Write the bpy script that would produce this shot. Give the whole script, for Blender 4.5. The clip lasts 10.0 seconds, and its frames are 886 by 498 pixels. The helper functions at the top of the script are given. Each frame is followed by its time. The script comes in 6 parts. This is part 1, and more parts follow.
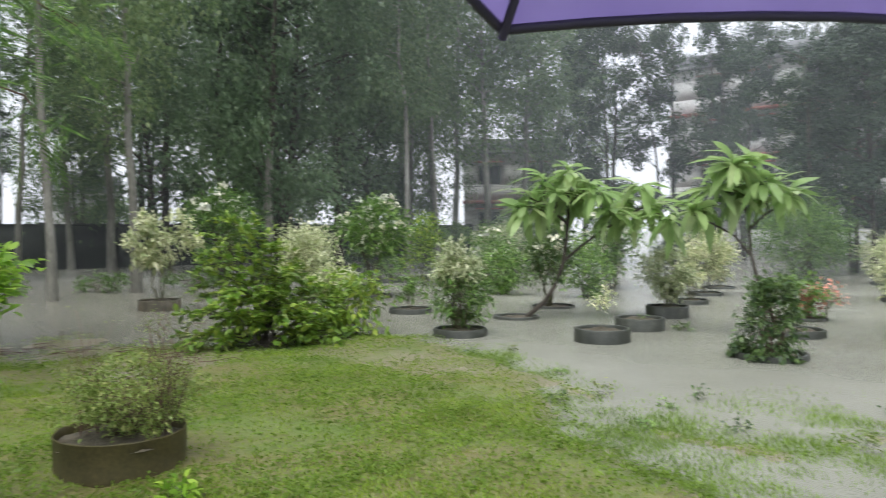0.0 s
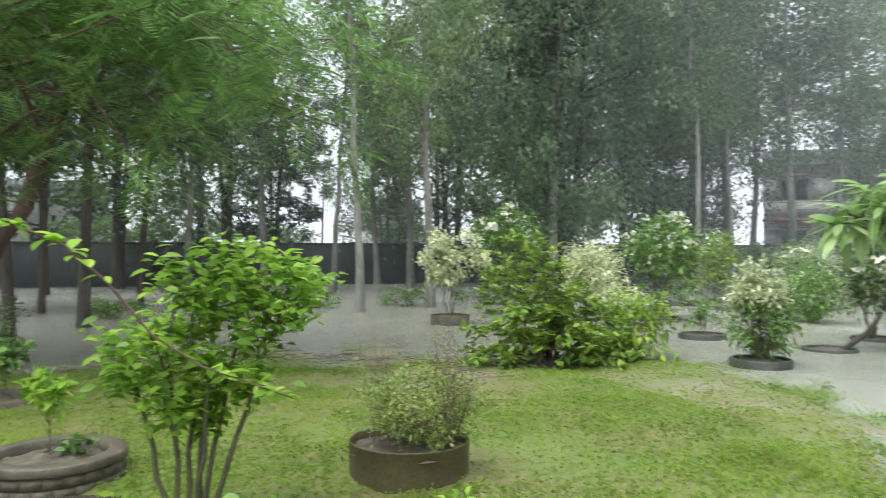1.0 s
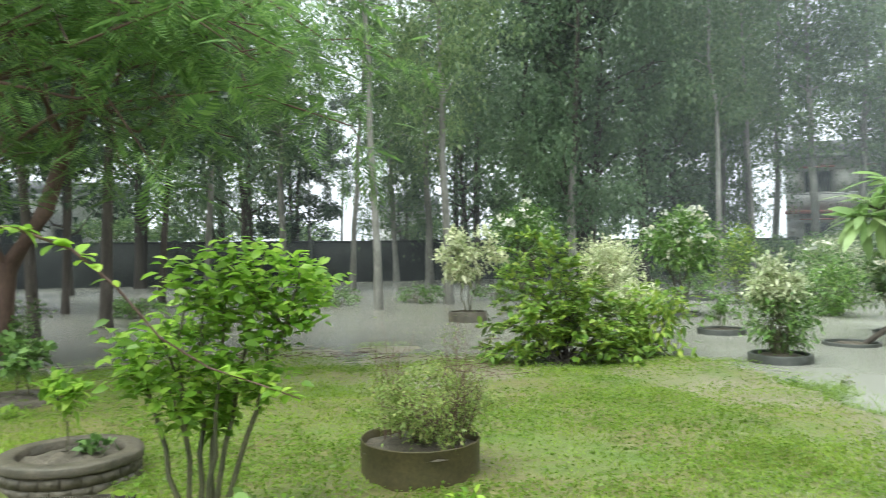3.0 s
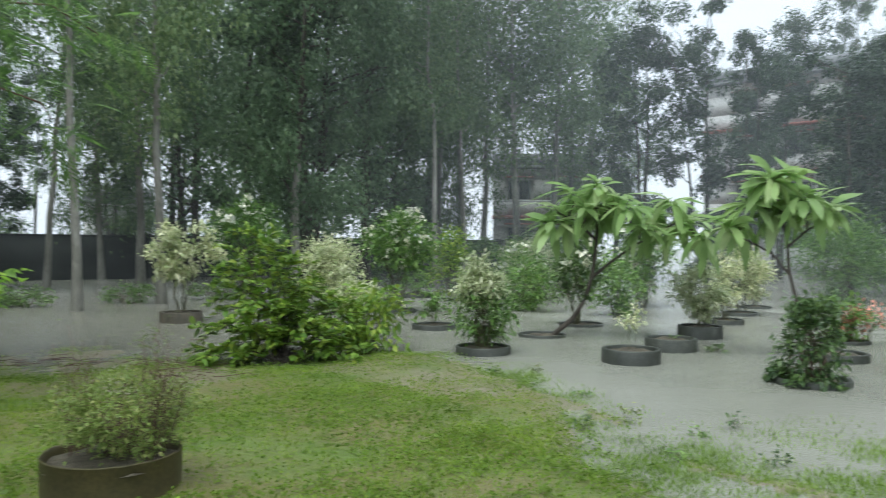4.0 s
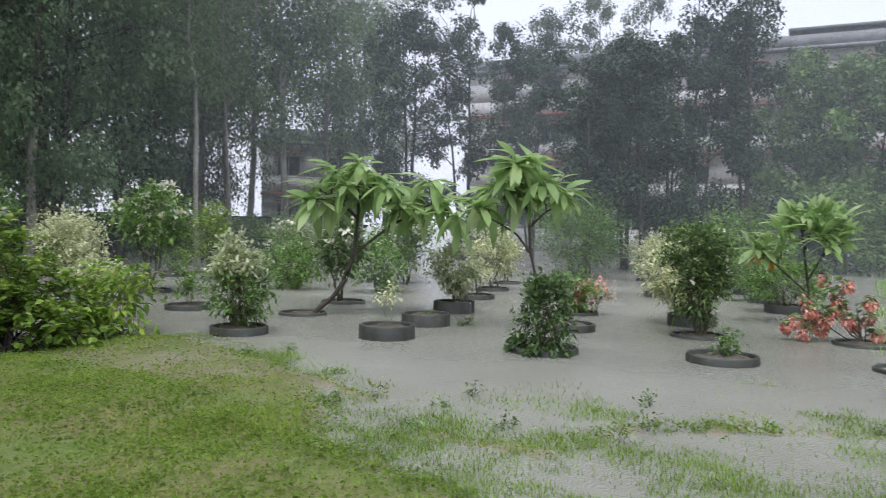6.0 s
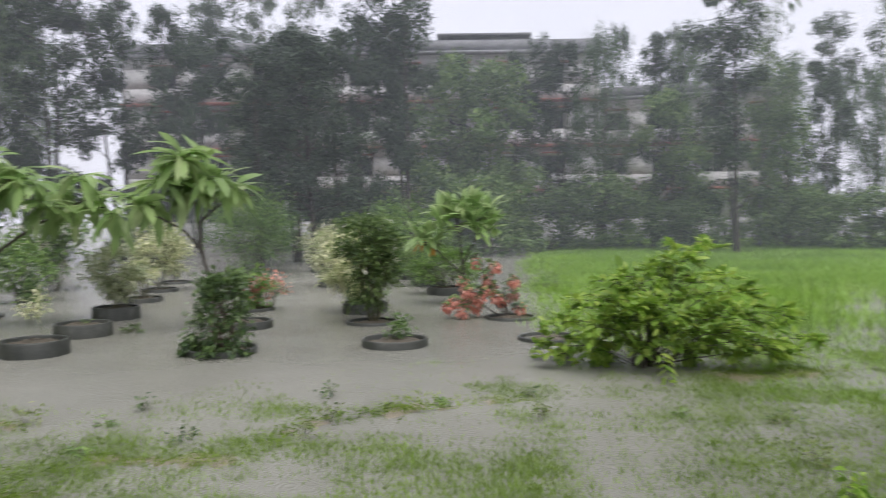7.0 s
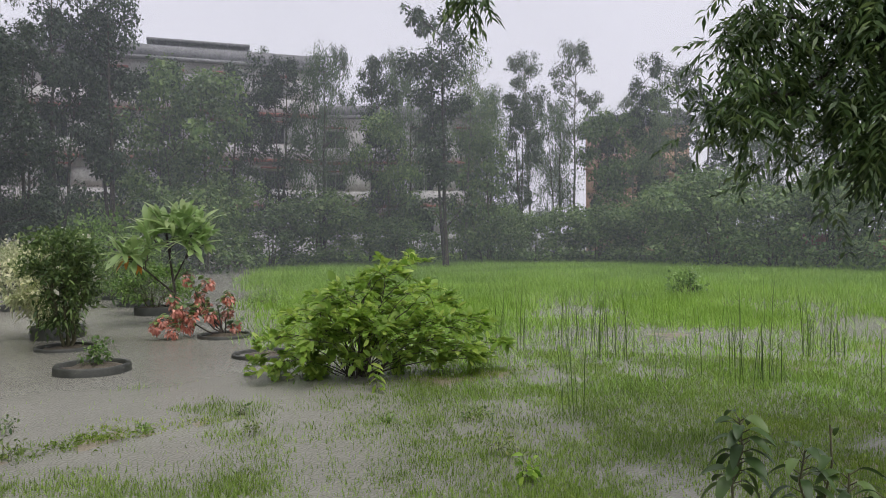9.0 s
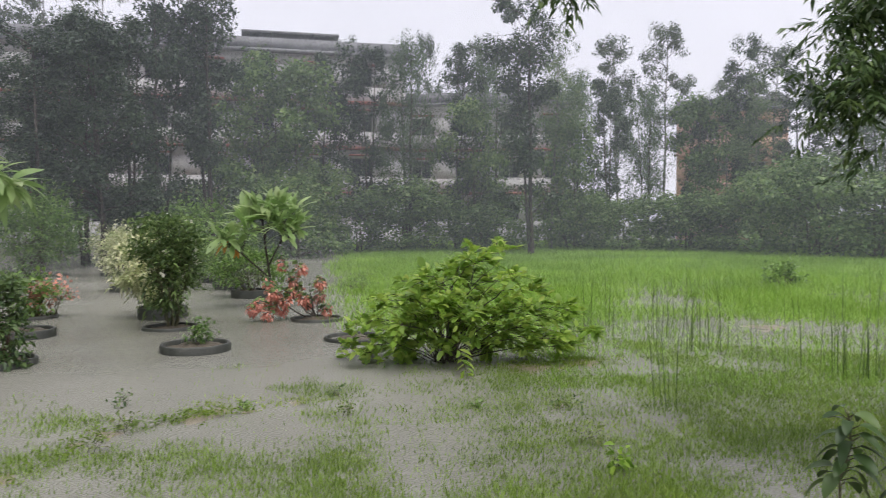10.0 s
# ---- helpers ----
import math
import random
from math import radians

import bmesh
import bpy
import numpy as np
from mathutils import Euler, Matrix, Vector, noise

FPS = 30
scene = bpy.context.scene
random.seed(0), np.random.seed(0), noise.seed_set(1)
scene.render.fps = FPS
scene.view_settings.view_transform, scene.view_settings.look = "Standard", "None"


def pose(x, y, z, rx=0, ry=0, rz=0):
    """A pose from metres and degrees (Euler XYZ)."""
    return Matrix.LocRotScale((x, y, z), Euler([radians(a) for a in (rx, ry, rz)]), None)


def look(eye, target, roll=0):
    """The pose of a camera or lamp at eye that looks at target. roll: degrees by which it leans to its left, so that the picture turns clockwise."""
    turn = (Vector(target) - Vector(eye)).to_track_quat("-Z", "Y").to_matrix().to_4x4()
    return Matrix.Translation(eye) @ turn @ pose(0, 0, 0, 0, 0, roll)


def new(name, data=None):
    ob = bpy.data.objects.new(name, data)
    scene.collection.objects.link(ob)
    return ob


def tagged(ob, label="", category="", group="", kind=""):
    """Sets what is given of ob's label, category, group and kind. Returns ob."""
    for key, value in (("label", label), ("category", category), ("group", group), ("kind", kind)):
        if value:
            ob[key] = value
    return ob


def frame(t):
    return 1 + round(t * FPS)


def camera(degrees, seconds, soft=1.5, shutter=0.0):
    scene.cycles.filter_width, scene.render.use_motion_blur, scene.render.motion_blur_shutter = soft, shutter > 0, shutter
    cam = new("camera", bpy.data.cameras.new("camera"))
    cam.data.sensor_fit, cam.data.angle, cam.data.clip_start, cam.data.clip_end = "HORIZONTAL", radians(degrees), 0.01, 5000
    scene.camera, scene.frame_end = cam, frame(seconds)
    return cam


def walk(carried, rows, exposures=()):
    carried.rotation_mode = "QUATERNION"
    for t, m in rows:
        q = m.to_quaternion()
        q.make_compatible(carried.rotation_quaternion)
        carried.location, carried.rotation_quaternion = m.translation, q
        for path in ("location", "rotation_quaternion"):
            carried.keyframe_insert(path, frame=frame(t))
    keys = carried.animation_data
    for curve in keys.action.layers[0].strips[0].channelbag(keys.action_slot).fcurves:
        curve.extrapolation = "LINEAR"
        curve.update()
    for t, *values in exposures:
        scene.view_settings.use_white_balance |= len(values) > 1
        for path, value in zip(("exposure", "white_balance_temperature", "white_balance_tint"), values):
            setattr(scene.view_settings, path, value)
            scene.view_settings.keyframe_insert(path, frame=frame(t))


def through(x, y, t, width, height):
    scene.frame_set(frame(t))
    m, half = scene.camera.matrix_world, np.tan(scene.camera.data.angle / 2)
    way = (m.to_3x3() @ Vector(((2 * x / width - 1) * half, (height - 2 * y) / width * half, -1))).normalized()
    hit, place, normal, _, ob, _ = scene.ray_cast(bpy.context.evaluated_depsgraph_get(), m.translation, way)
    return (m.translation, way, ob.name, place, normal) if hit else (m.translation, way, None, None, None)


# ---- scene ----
# ---------------------------------------------------------------- camera
cam = camera(61.2, 10.0, soft=0.95, shutter=0.3)
PATH = [  # seconds, x, y, z, yaw, pitch, roll
    (0.0, -0.183, -0.282, 1.648, 0.21, -1.33, -0.30),
    (0.5, -0.190, -0.147, 1.629, 11.17, -0.15, -0.23),
    (1.0, -0.224, -0.045, 1.629, 21.70, 0.24, 0.06),
    (1.5, -0.208, -0.061, 1.640, 30.46, 0.48, 0.13),
    (2.0, -0.150, -0.064, 1.639, 32.20, 0.16, -0.36),
    (2.2, -0.142, -0.067, 1.643, 31.97, 0.17, -0.48),
    (3.3, -0.141, 0.005, 1.649, 17.31, -0.06, -0.64),
    (3.5, -0.149, 0.031, 1.648, 12.87, -0.04, -0.71),
    (4.0, -0.082, 0.068, 1.637, 2.50, -0.19, 0.35),
    (4.5, 0.028, 0.127, 1.640, -6.50, 0.01, 0.95),
    (5.0, 0.096, 0.064, 1.631, -10.55, -0.55, 1.05),
    (5.2, 0.087, 0.087, 1.630, -11.22, -0.80, 1.18),
    (6.3, 0.143, 0.040, 1.653, -19.18, -2.23, 0.87),
    (6.5, 0.147, 0.053, 1.657, -23.91, -2.35, 0.64),
    (7.0, 0.131, 0.122, 1.676, -39.40, -2.20, -0.63),
    (7.5, 0.140, 0.121, 1.674, -51.14, -2.04, -1.14),
    (8.0, 0.123, 0.073, 1.670, -55.15, -1.32, -0.51),
    (8.5, 0.131, 0.001, 1.670, -58.36, -1.08, -0.47),
    (9.0, 0.125, -0.018, 1.668, -60.40, -1.18, -0.45),
    (9.5, 0.131, -0.019, 1.666, -58.55, -1.49, -0.21),
    (10.0, 0.052, 0.005, 1.671, -53.99, -2.13, -0.14),
]


def aim(x, y, z, yaw, pitch, roll):
    return pose(x, y, z, 0, 0, yaw) @ pose(0, 0, 0, 90 + pitch, 0, 0) @ pose(0, 0, 0, 0, 0, roll)


walk(cam, [(r[0], aim(*r[1:])) for r in PATH],
     exposures=[(0.0, 0.62, 6350, 2), (0.5, 1.05, 5950, 5), (1.0, 1.10, 6250, -1), (2.2, 1.45, 6250, 1), (3.4, 0.92, 6200, -9), (4.0, 0.46, 6000, -5), (4.5, 0.30, 5850, -1), (5.2, 0.18, 5950, 5), (6.5, 0.42, 6150, 8), (7.5, -0.02, 6480, 11), (8.8, -0.09, 6480, 11), (9.5, 0.09, 6480, 10), (10.0, 0.17, 6480, 10)])

# ---------------------------------------------------------------- light: heavy overcast
world = bpy.data.worlds.new("overcast")
scene.world = world
world.use_nodes = True
wn, wl = world.node_tree.nodes, world.node_tree.links
wn.clear()
w_out = wn.new("ShaderNodeOutputWorld")
w_bg = wn.new("ShaderNodeBackground")
sky = wn.new("ShaderNodeTexSky")
sky.sky_type = "NISHITA"
sky.sun_disc = False
sky.sun_elevation, sky.sun_rotation = radians(62), radians(200)
sky.air_density, sky.dust_density, sky.ozone_density = 1.5, 6.0, 1.0
sky_level = wn.new("ShaderNodeVectorMath")
sky_level.operation = "SCALE"
sky_level.inputs["Scale"].default_value = 0.10
cloud = wn.new("ShaderNodeTexNoise")
cloud.inputs["Scale"].default_value, cloud.inputs["Detail"].default_value = 2.2, 5
cloud_ramp = wn.new("ShaderNodeValToRGB")
cloud_ramp.color_ramp.elements[0].position, cloud_ramp.color_ramp.elements[1].position = 0.25, 0.8
cloud_ramp.color_ramp.elements[0].color = (0.96, 0.945, 1.055, 1)
cloud_ramp.color_ramp.elements[1].color = (1.08, 1.06, 1.185, 1)
w_mix = wn.new("ShaderNodeMix")
w_mix.data_type = "RGBA"
w_mix.inputs["Factor"].default_value = 0.86
wl.new(cloud.outputs["Fac"], cloud_ramp.inputs["Fac"])
wl.new(sky.outputs["Color"], sky_level.inputs[0])
wl.new(sky_level.outputs["Vector"], w_mix.inputs["A"])
wl.new(cloud_ramp.outputs["Color"], w_mix.inputs["B"])
wl.new(w_mix.outputs["Result"], w_bg.inputs["Color"])
w_bg.inputs["Strength"].default_value = 0.92
wl.new(w_bg.outputs["Background"], w_out.inputs["Surface"])

sun = new("sun", bpy.data.lights.new("sun", "SUN"))
sun.data.energy, sun.data.angle, sun.data.color = 1.85, radians(40), (1.0, 0.98, 0.94)
sun.matrix_world = look((0, 0, 40), (0 + 6, 14, 0))


# ---------------------------------------------------------------- materials
def tree_of(name):
    m = bpy.data.materials.new(name)
    m.use_nodes = True
    n = m.node_tree.nodes
    return m, n, m.node_tree.links, n["Principled BSDF"], n["Material Output"]


def ramp(n, l, fac, stops):
    r = n.new("ShaderNodeValToRGB")
    while len(r.color_ramp.elements) < len(stops):
        r.color_ramp.elements.new(0.5)
    for e, (p, c) in zip(r.color_ramp.elements, stops):
        e.position, e.color = p, (*c, 1)
    l.new(fac, r.inputs["Fac"])
    return r.outputs["Color"]


def noise_of(n, l, scale, detail=4, rough=0.55, stretch=None):
    co = n.new("ShaderNodeNewGeometry").outputs["Position"] if stretch is None else None
    if stretch is not None:
        g = n.new("ShaderNodeNewGeometry")
        mp = n.new("ShaderNodeMapping")
        mp.inputs["Scale"].default_value = stretch
        l.new(g.outputs["Position"], mp.inputs["Vector"])
        co = mp.outputs["Vector"]
    t = n.new("ShaderNodeTexNoise")
    t.inputs["Scale"].default_value, t.inputs["Detail"].default_value, t.inputs["Roughness"].default_value = scale, detail, rough
    l.new(co, t.inputs["Vector"])
    return t.outputs["Fac"]


def bump(n, l, bsdf, height, strength, dist):
    b = n.new("ShaderNodeBump")
    b.inputs["Strength"].default_value, b.inputs["Distance"].default_value = strength, dist
    l.new(height, b.inputs["Height"])
    l.new(b.outputs["Normal"], bsdf.inputs["Normal"])


def blend(n, l, fac, a, b, mode="MIX"):
    m = n.new("ShaderNodeMix")
    m.data_type, m.blend_type = "RGBA", mode
    if isinstance(fac, float):
        m.inputs["Factor"].default_value = fac
    else:
        l.new(fac, m.inputs["Factor"])
    for k, v in (("A", a), ("B", b)):
        if isinstance(v, tuple):
            m.inputs[k].default_value = (*v, 1)
        else:
            l.new(v, m.inputs[k])
    return m.outputs["Result"]


def surface(name, stops, scale, rough=0.8, fine=40.0, relief=0.3, depth=0.01, stretch=None, fine_amount=0.35):
    """A matt or wet surface: large stains through a ramp, fine grain over it, and relief."""
    m, n, l, b, o = tree_of(name)
    col = ramp(n, l, noise_of(n, l, scale, 6, 0.6, stretch), stops)
    grain = noise_of(n, l, fine, 5, 0.6, stretch)
    g = ramp(n, l, grain, [(0.3, (1 - fine_amount,) * 3), (0.7, (1 + fine_amount * 0.5,) * 3)])
    l.new(blend(n, l, 1.0, col, g, "MULTIPLY"), b.inputs["Base Color"])
    b.inputs["Roughness"].default_value = rough
    bump(n, l, b, grain, relief, depth)
    return m


def foliage(name, dark, light, tip=None, rough=0.42, through=0.35, patch=0.6, single=False):
    """Leaves: each one its own shade, larger drifts of shade over the crown, light passing through."""
    m, n, l, b, o = tree_of(name)
    g = n.new("ShaderNodeNewGeometry")
    stops = [(0.0, dark), (0.65, light)] + ([(1.0, tip)] if tip else [])
    one = n.new("ShaderNodeObjectInfo").outputs["Random"] if single else g.outputs["Random Per Island"]
    col = ramp(n, l, one, stops)
    drift = ramp(n, l, noise_of(n, l, patch, 3), [(0.3, (0.72, 0.74, 0.70)), (0.7, (1.15, 1.12, 1.05))])
    col = blend(n, l, 1.0, col, drift, "MULTIPLY")
    own = ramp(n, l, n.new("ShaderNodeObjectInfo").outputs["Random"], [(0.0, (0.78, 0.80, 0.80)), (1.0, (1.28, 1.22, 1.16))])
    col = blend(n, l, 0.0 if single else 1.0, col, own, "MULTIPLY")
    l.new(col, b.inputs["Base Color"])
    b.inputs["Roughness"].default_value = rough
    b.inputs["Specular IOR Level"].default_value = 0.35
    t = n.new("ShaderNodeBsdfTranslucent")
    l.new(col, t.inputs["Color"])
    x = n.new("ShaderNodeMixShader")
    x.inputs["Fac"].default_value = through
    l.new(b.outputs["BSDF"], x.inputs[1])
    l.new(t.outputs["BSDF"], x.inputs[2])
    l.new(x.outputs["Shader"], o.inputs["Surface"])
    return m


def plain(name, colour, rough=0.6, metal=0.0):
    m, n, l, b, o = tree_of(name)
    v = ramp(n, l, noise_of(n, l, 9.0, 4), [(0.3, tuple(c * 0.85 for c in colour)), (0.7, tuple(min(1, c * 1.1) for c in colour))])
    l.new(v, b.inputs["Base Color"])
    b.inputs["Roughness"].default_value, b.inputs["Metallic"].default_value = rough, metal
    return m


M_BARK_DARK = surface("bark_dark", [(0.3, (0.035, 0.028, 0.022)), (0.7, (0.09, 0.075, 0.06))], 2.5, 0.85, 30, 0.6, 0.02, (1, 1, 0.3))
M_BARK_RED = surface("bark_red", [(0.3, (0.07, 0.04, 0.03)), (0.7, (0.17, 0.10, 0.075))], 2.0, 0.7, 26, 0.6, 0.02, (1, 1, 0.3))
M_BARK_PALE = surface("bark_pale", [(0.3, (0.10, 0.095, 0.08)), (0.55, (0.22, 0.21, 0.18)), (0.75, (0.36, 0.345, 0.31))], 1.2, 0.75, 18, 0.4, 0.01, (1, 1, 0.35))
M_BARK_WHITE = surface("bark_white", [(0.3, (0.16, 0.15, 0.13)), (0.55, (0.28, 0.265, 0.235)), (0.75, (0.42, 0.40, 0.37))], 1.2, 0.75, 18, 0.4, 0.01, (1, 1, 0.35))
M_BARK_GREEN = surface("bark_green", [(0.3, (0.05, 0.055, 0.025)), (0.7, (0.13, 0.12, 0.06))], 6, 0.7, 60, 0.4, 0.005)
M_CONCRETE = surface("wet_concrete", [(0.3, (0.026, 0.029, 0.024)), (0.6, (0.055, 0.058, 0.048)), (0.8, (0.12, 0.12, 0.10))], 4.0, 0.5, 50, 0.5, 0.006)
M_BRICK = surface("mossy_brick", [(0.3, (0.05, 0.043, 0.028)), (0.7, (0.125, 0.105, 0.072))], 5.0, 0.6, 45, 0.6, 0.008)
M_RUST = surface("drum_metal", [(0.3, (0.052, 0.044, 0.018)), (0.7, (0.100, 0.080, 0.030))], 4.0, 0.6, 40, 0.3, 0.004)
M_TERRA = surface("terracotta", [(0.3, (0.30, 0.07, 0.035)), (0.7, (0.48, 0.13, 0.07))], 6.0, 0.5, 40, 0.3, 0.003)
M_SOIL = surface("wet_soil", [(0.3, (0.06, 0.05, 0.035)), (0.7, (0.15, 0.125, 0.09))], 6.0, 0.75, 30, 0.9, 0.03)
M_PATH = surface("wet_path", [(0.3, (0.12, 0.105, 0.082)), (0.7, (0.27, 0.24, 0.195))], 2.5, 0.28, 35, 0.3, 0.005)
M_SLAB = surface("wet_slab", [(0.3, (0.06, 0.053, 0.04)), (0.7, (0.135, 0.12, 0.092))], 3.0, 0.25, 30, 0.4, 0.006)
M_WALL = surface("dark_wall", [(0.3, (0.016, 0.019, 0.018)), (0.7, (0.042, 0.046, 0.043))], 0.7, 0.85, 12, 0.4, 0.02)
M_PLASTER = surface("white_plaster", [(0.25, (0.60, 0.58, 0.57)), (0.7, (0.82, 0.80, 0.79))], 0.35, 0.85, 6, 0.2, 0.01)
M_MAROON = plain("maroon_paint", (0.30, 0.11, 0.09), 0.7)
M_PEACH = surface("peach_plaster", [(0.25, (0.52, 0.32, 0.22)), (0.7, (0.72, 0.48, 0.36))], 0.4, 0.85, 6, 0.2, 0.01)
M_ROOF = surface("grey_cement", [(0.25, (0.20, 0.20, 0.21)), (0.7, (0.34, 0.34, 0.36))], 0.5, 0.85, 6, 0.2, 0.01)
M_FRAME = plain("window_frame", (0.42, 0.40, 0.40), 0.5)
M_IRON = plain("railing_iron", (0.28, 0.28, 0.30), 0.5)


def glass():
    m, n, l, b, o = tree_of("dark_glass")
    b.inputs["Base Color"].default_value = (0.03, 0.035, 0.04, 1)
    b.inputs["Roughness"].default_value = 0.12
    return m


M_GLASS = glass()

F_EUCA = foliage("eucalyptus_leaves", (0.100, 0.160, 0.078), (0.170, 0.250, 0.120), (0.24, 0.31, 0.16), patch=0.35, through=0.4)
F_DARK = foliage("dark_leaves", (0.030, 0.054, 0.033), (0.053, 0.088, 0.052), (0.088, 0.13, 0.074), patch=0.4, through=0.2)
F_WEEP = foliage("hanging_leaves", (0.085, 0.140, 0.080), (0.135, 0.205, 0.115), (0.18, 0.25, 0.145), patch=0.4, through=0.4)
# greyer, paler green: the haze of distance is mixed into this leaf colour
F_FAR = foliage("far_hazed_leaves", (0.07, 0.10, 0.075), (0.14, 0.18, 0.125), patch=0.3)
F_MID = foliage("undergrowth_leaves", (0.075, 0.14, 0.055), (0.18, 0.285, 0.10), (0.28, 0.39, 0.15), patch=0.5)
F_FEATHER = foliage("feathery_leaves", (0.085, 0.165, 0.050), (0.165, 0.290, 0.085), (0.27, 0.42, 0.13), through=0.5, patch=0.5)
F_BRIGHT = foliage("bright_leaves", (0.13, 0.26, 0.032), (0.28, 0.47, 0.065), (0.43, 0.60, 0.11), rough=0.35, through=0.55, patch=1.6)
F_YELLOW = foliage("yellowgreen_leaves", (0.09, 0.175, 0.028), (0.19, 0.305, 0.045), (0.33, 0.42, 0.08), rough=0.38, patch=1.5)
F_LIME = foliage("lime_leaves", (0.15, 0.28, 0.045), (0.29, 0.45, 0.075), (0.44, 0.57, 0.13), rough=0.36, through=0.45, patch=1.5)
F_YELLOW_ONE = foliage("yellowgreen_single_leaf", (0.12, 0.225, 0.038), (0.21, 0.345, 0.06), (0.34, 0.45, 0.10), rough=0.36, patch=1.5, single=True)
F_LIME_ONE = foliage("lime_single_leaf", (0.20, 0.34, 0.055), (0.33, 0.49, 0.09), (0.48, 0.60, 0.15), rough=0.34, through=0.45, patch=1.5, single=True)
F_GREEN = foliage("shrub_leaves", (0.085, 0.165, 0.045), (0.18, 0.31, 0.08), (0.28, 0.42, 0.13), rough=0.38, patch=1.5)
F_DEEP = foliage("deep_green_leaves", (0.055, 0.105, 0.04), (0.13, 0.205, 0.07), (0.21, 0.30, 0.11), rough=0.35, patch=2)
F_DEEP_ONE = foliage("deep_green_single_leaf", (0.09, 0.16, 0.06), (0.17, 0.27, 0.09), (0.26, 0.37, 0.13), rough=0.35, patch=2, single=True)
F_VARIEG = foliage("variegated_leaves", (0.28, 0.36, 0.16), (0.60, 0.64, 0.42), (0.82, 0.82, 0.64), rough=0.5, patch=2)
F_PLANT_ONE = foliage("dark_single_leaf", (0.030, 0.062, 0.018), (0.062, 0.115, 0.03), (0.13, 0.20, 0.06), rough=0.4, through=0.2, patch=2, single=True)
F_BIGLEAF = foliage("broad_leaves", (0.27, 0.41, 0.15), (0.39, 0.53, 0.23), (0.52, 0.63, 0.33), rough=0.33, through=0.5, patch=2, single=True)
F_BRIGHT_ONE = foliage("bright_single_leaf", (0.19, 0.34, 0.04), (0.33, 0.53, 0.07), (0.48, 0.65, 0.12), rough=0.35, through=0.55, patch=1.6, single=True)
F_WIRY = foliage("wiry_leaves", (0.13, 0.19, 0.05), (0.22, 0.30, 0.09), (0.29, 0.31, 0.12), patch=3)
F_NEEM = foliage("neem_leaves", (0.045, 0.085, 0.034), (0.10, 0.17, 0.058), (0.19, 0.27, 0.095), rough=0.32, through=0.3, patch=1)
F_RED = foliage("red_bracts", (0.55, 0.20, 0.17), (0.70, 0.33, 0.27), (0.80, 0.46, 0.40), through=0.3, patch=4)
F_WHITE = foliage("white_petals", (0.70, 0.70, 0.62), (0.85, 0.85, 0.80), rough=0.6, patch=4)
F_DEADLEAF = foliage("orange_leaf", (0.40, 0.16, 0.03), (0.55, 0.26, 0.05), patch=4)
F_LAWN = foliage("lawn_grass", (0.16, 0.245, 0.034), (0.22, 0.325, 0.050), (0.285, 0.375, 0.08), through=0.5, patch=1.2)
F_CLOVER = foliage("lawn_weed_leaves", (0.155, 0.25, 0.034), (0.225, 0.345, 0.050), (0.295, 0.41, 0.08), through=0.5, patch=1.2)
F_FIELD = foliage("field_grass", (0.185, 0.34, 0.056), (0.23, 0.395, 0.073), (0.28, 0.44, 0.09), through=0.4, patch=0.25)
F_WET = foliage("wet_grass", (0.115, 0.19, 0.038), (0.21, 0.325, 0.066), through=0.4, patch=1.2)
F_REED = foliage("reed_blades", (0.06, 0.11, 0.03), (0.12, 0.20, 0.05), patch=1)


def lawn_soil():
    m, n, l, b, o = tree_of("lawn_soil")
    big = noise_of(n, l, 0.8, 6, 0.65)
    fine = noise_of(n, l, 22, 6, 0.7)
    soil = ramp(n, l, fine, [(0.3, (0.10, 0.095, 0.03)), (0.7, (0.21, 0.185, 0.075))])
    moss = ramp(n, l, fine, [(0.3, (0.074, 0.11, 0.019)), (0.7, (0.132, 0.19, 0.034))])
    mask = ramp(n, l, big, [(0.36, (1, 1, 1)), (0.56, (0, 0, 0))])
    grown = blend(n, l, mask, soil, moss)
    low = n.new("ShaderNodeSeparateXYZ")
    l.new(n.new("ShaderNodeNewGeometry").outputs["Position"], low.inputs[0])
    edge = n.new("ShaderNodeMapRange")
    edge.inputs["From Min"].default_value, edge.inputs["From Max"].default_value = 0.012, 0.055
    l.new(low.outputs["Z"], edge.inputs["Value"])
    mud = ramp(n, l, fine, [(0.3, (0.15, 0.125, 0.085)), (0.7, (0.27, 0.235, 0.17))])
    l.new(blend(n, l, edge.outputs["Result"], mud, grown), b.inputs["Base Color"])
    b.inputs["Roughness"].default_value = 0.5
    bump(n, l, b, fine, 0.6, 0.02)
    return m


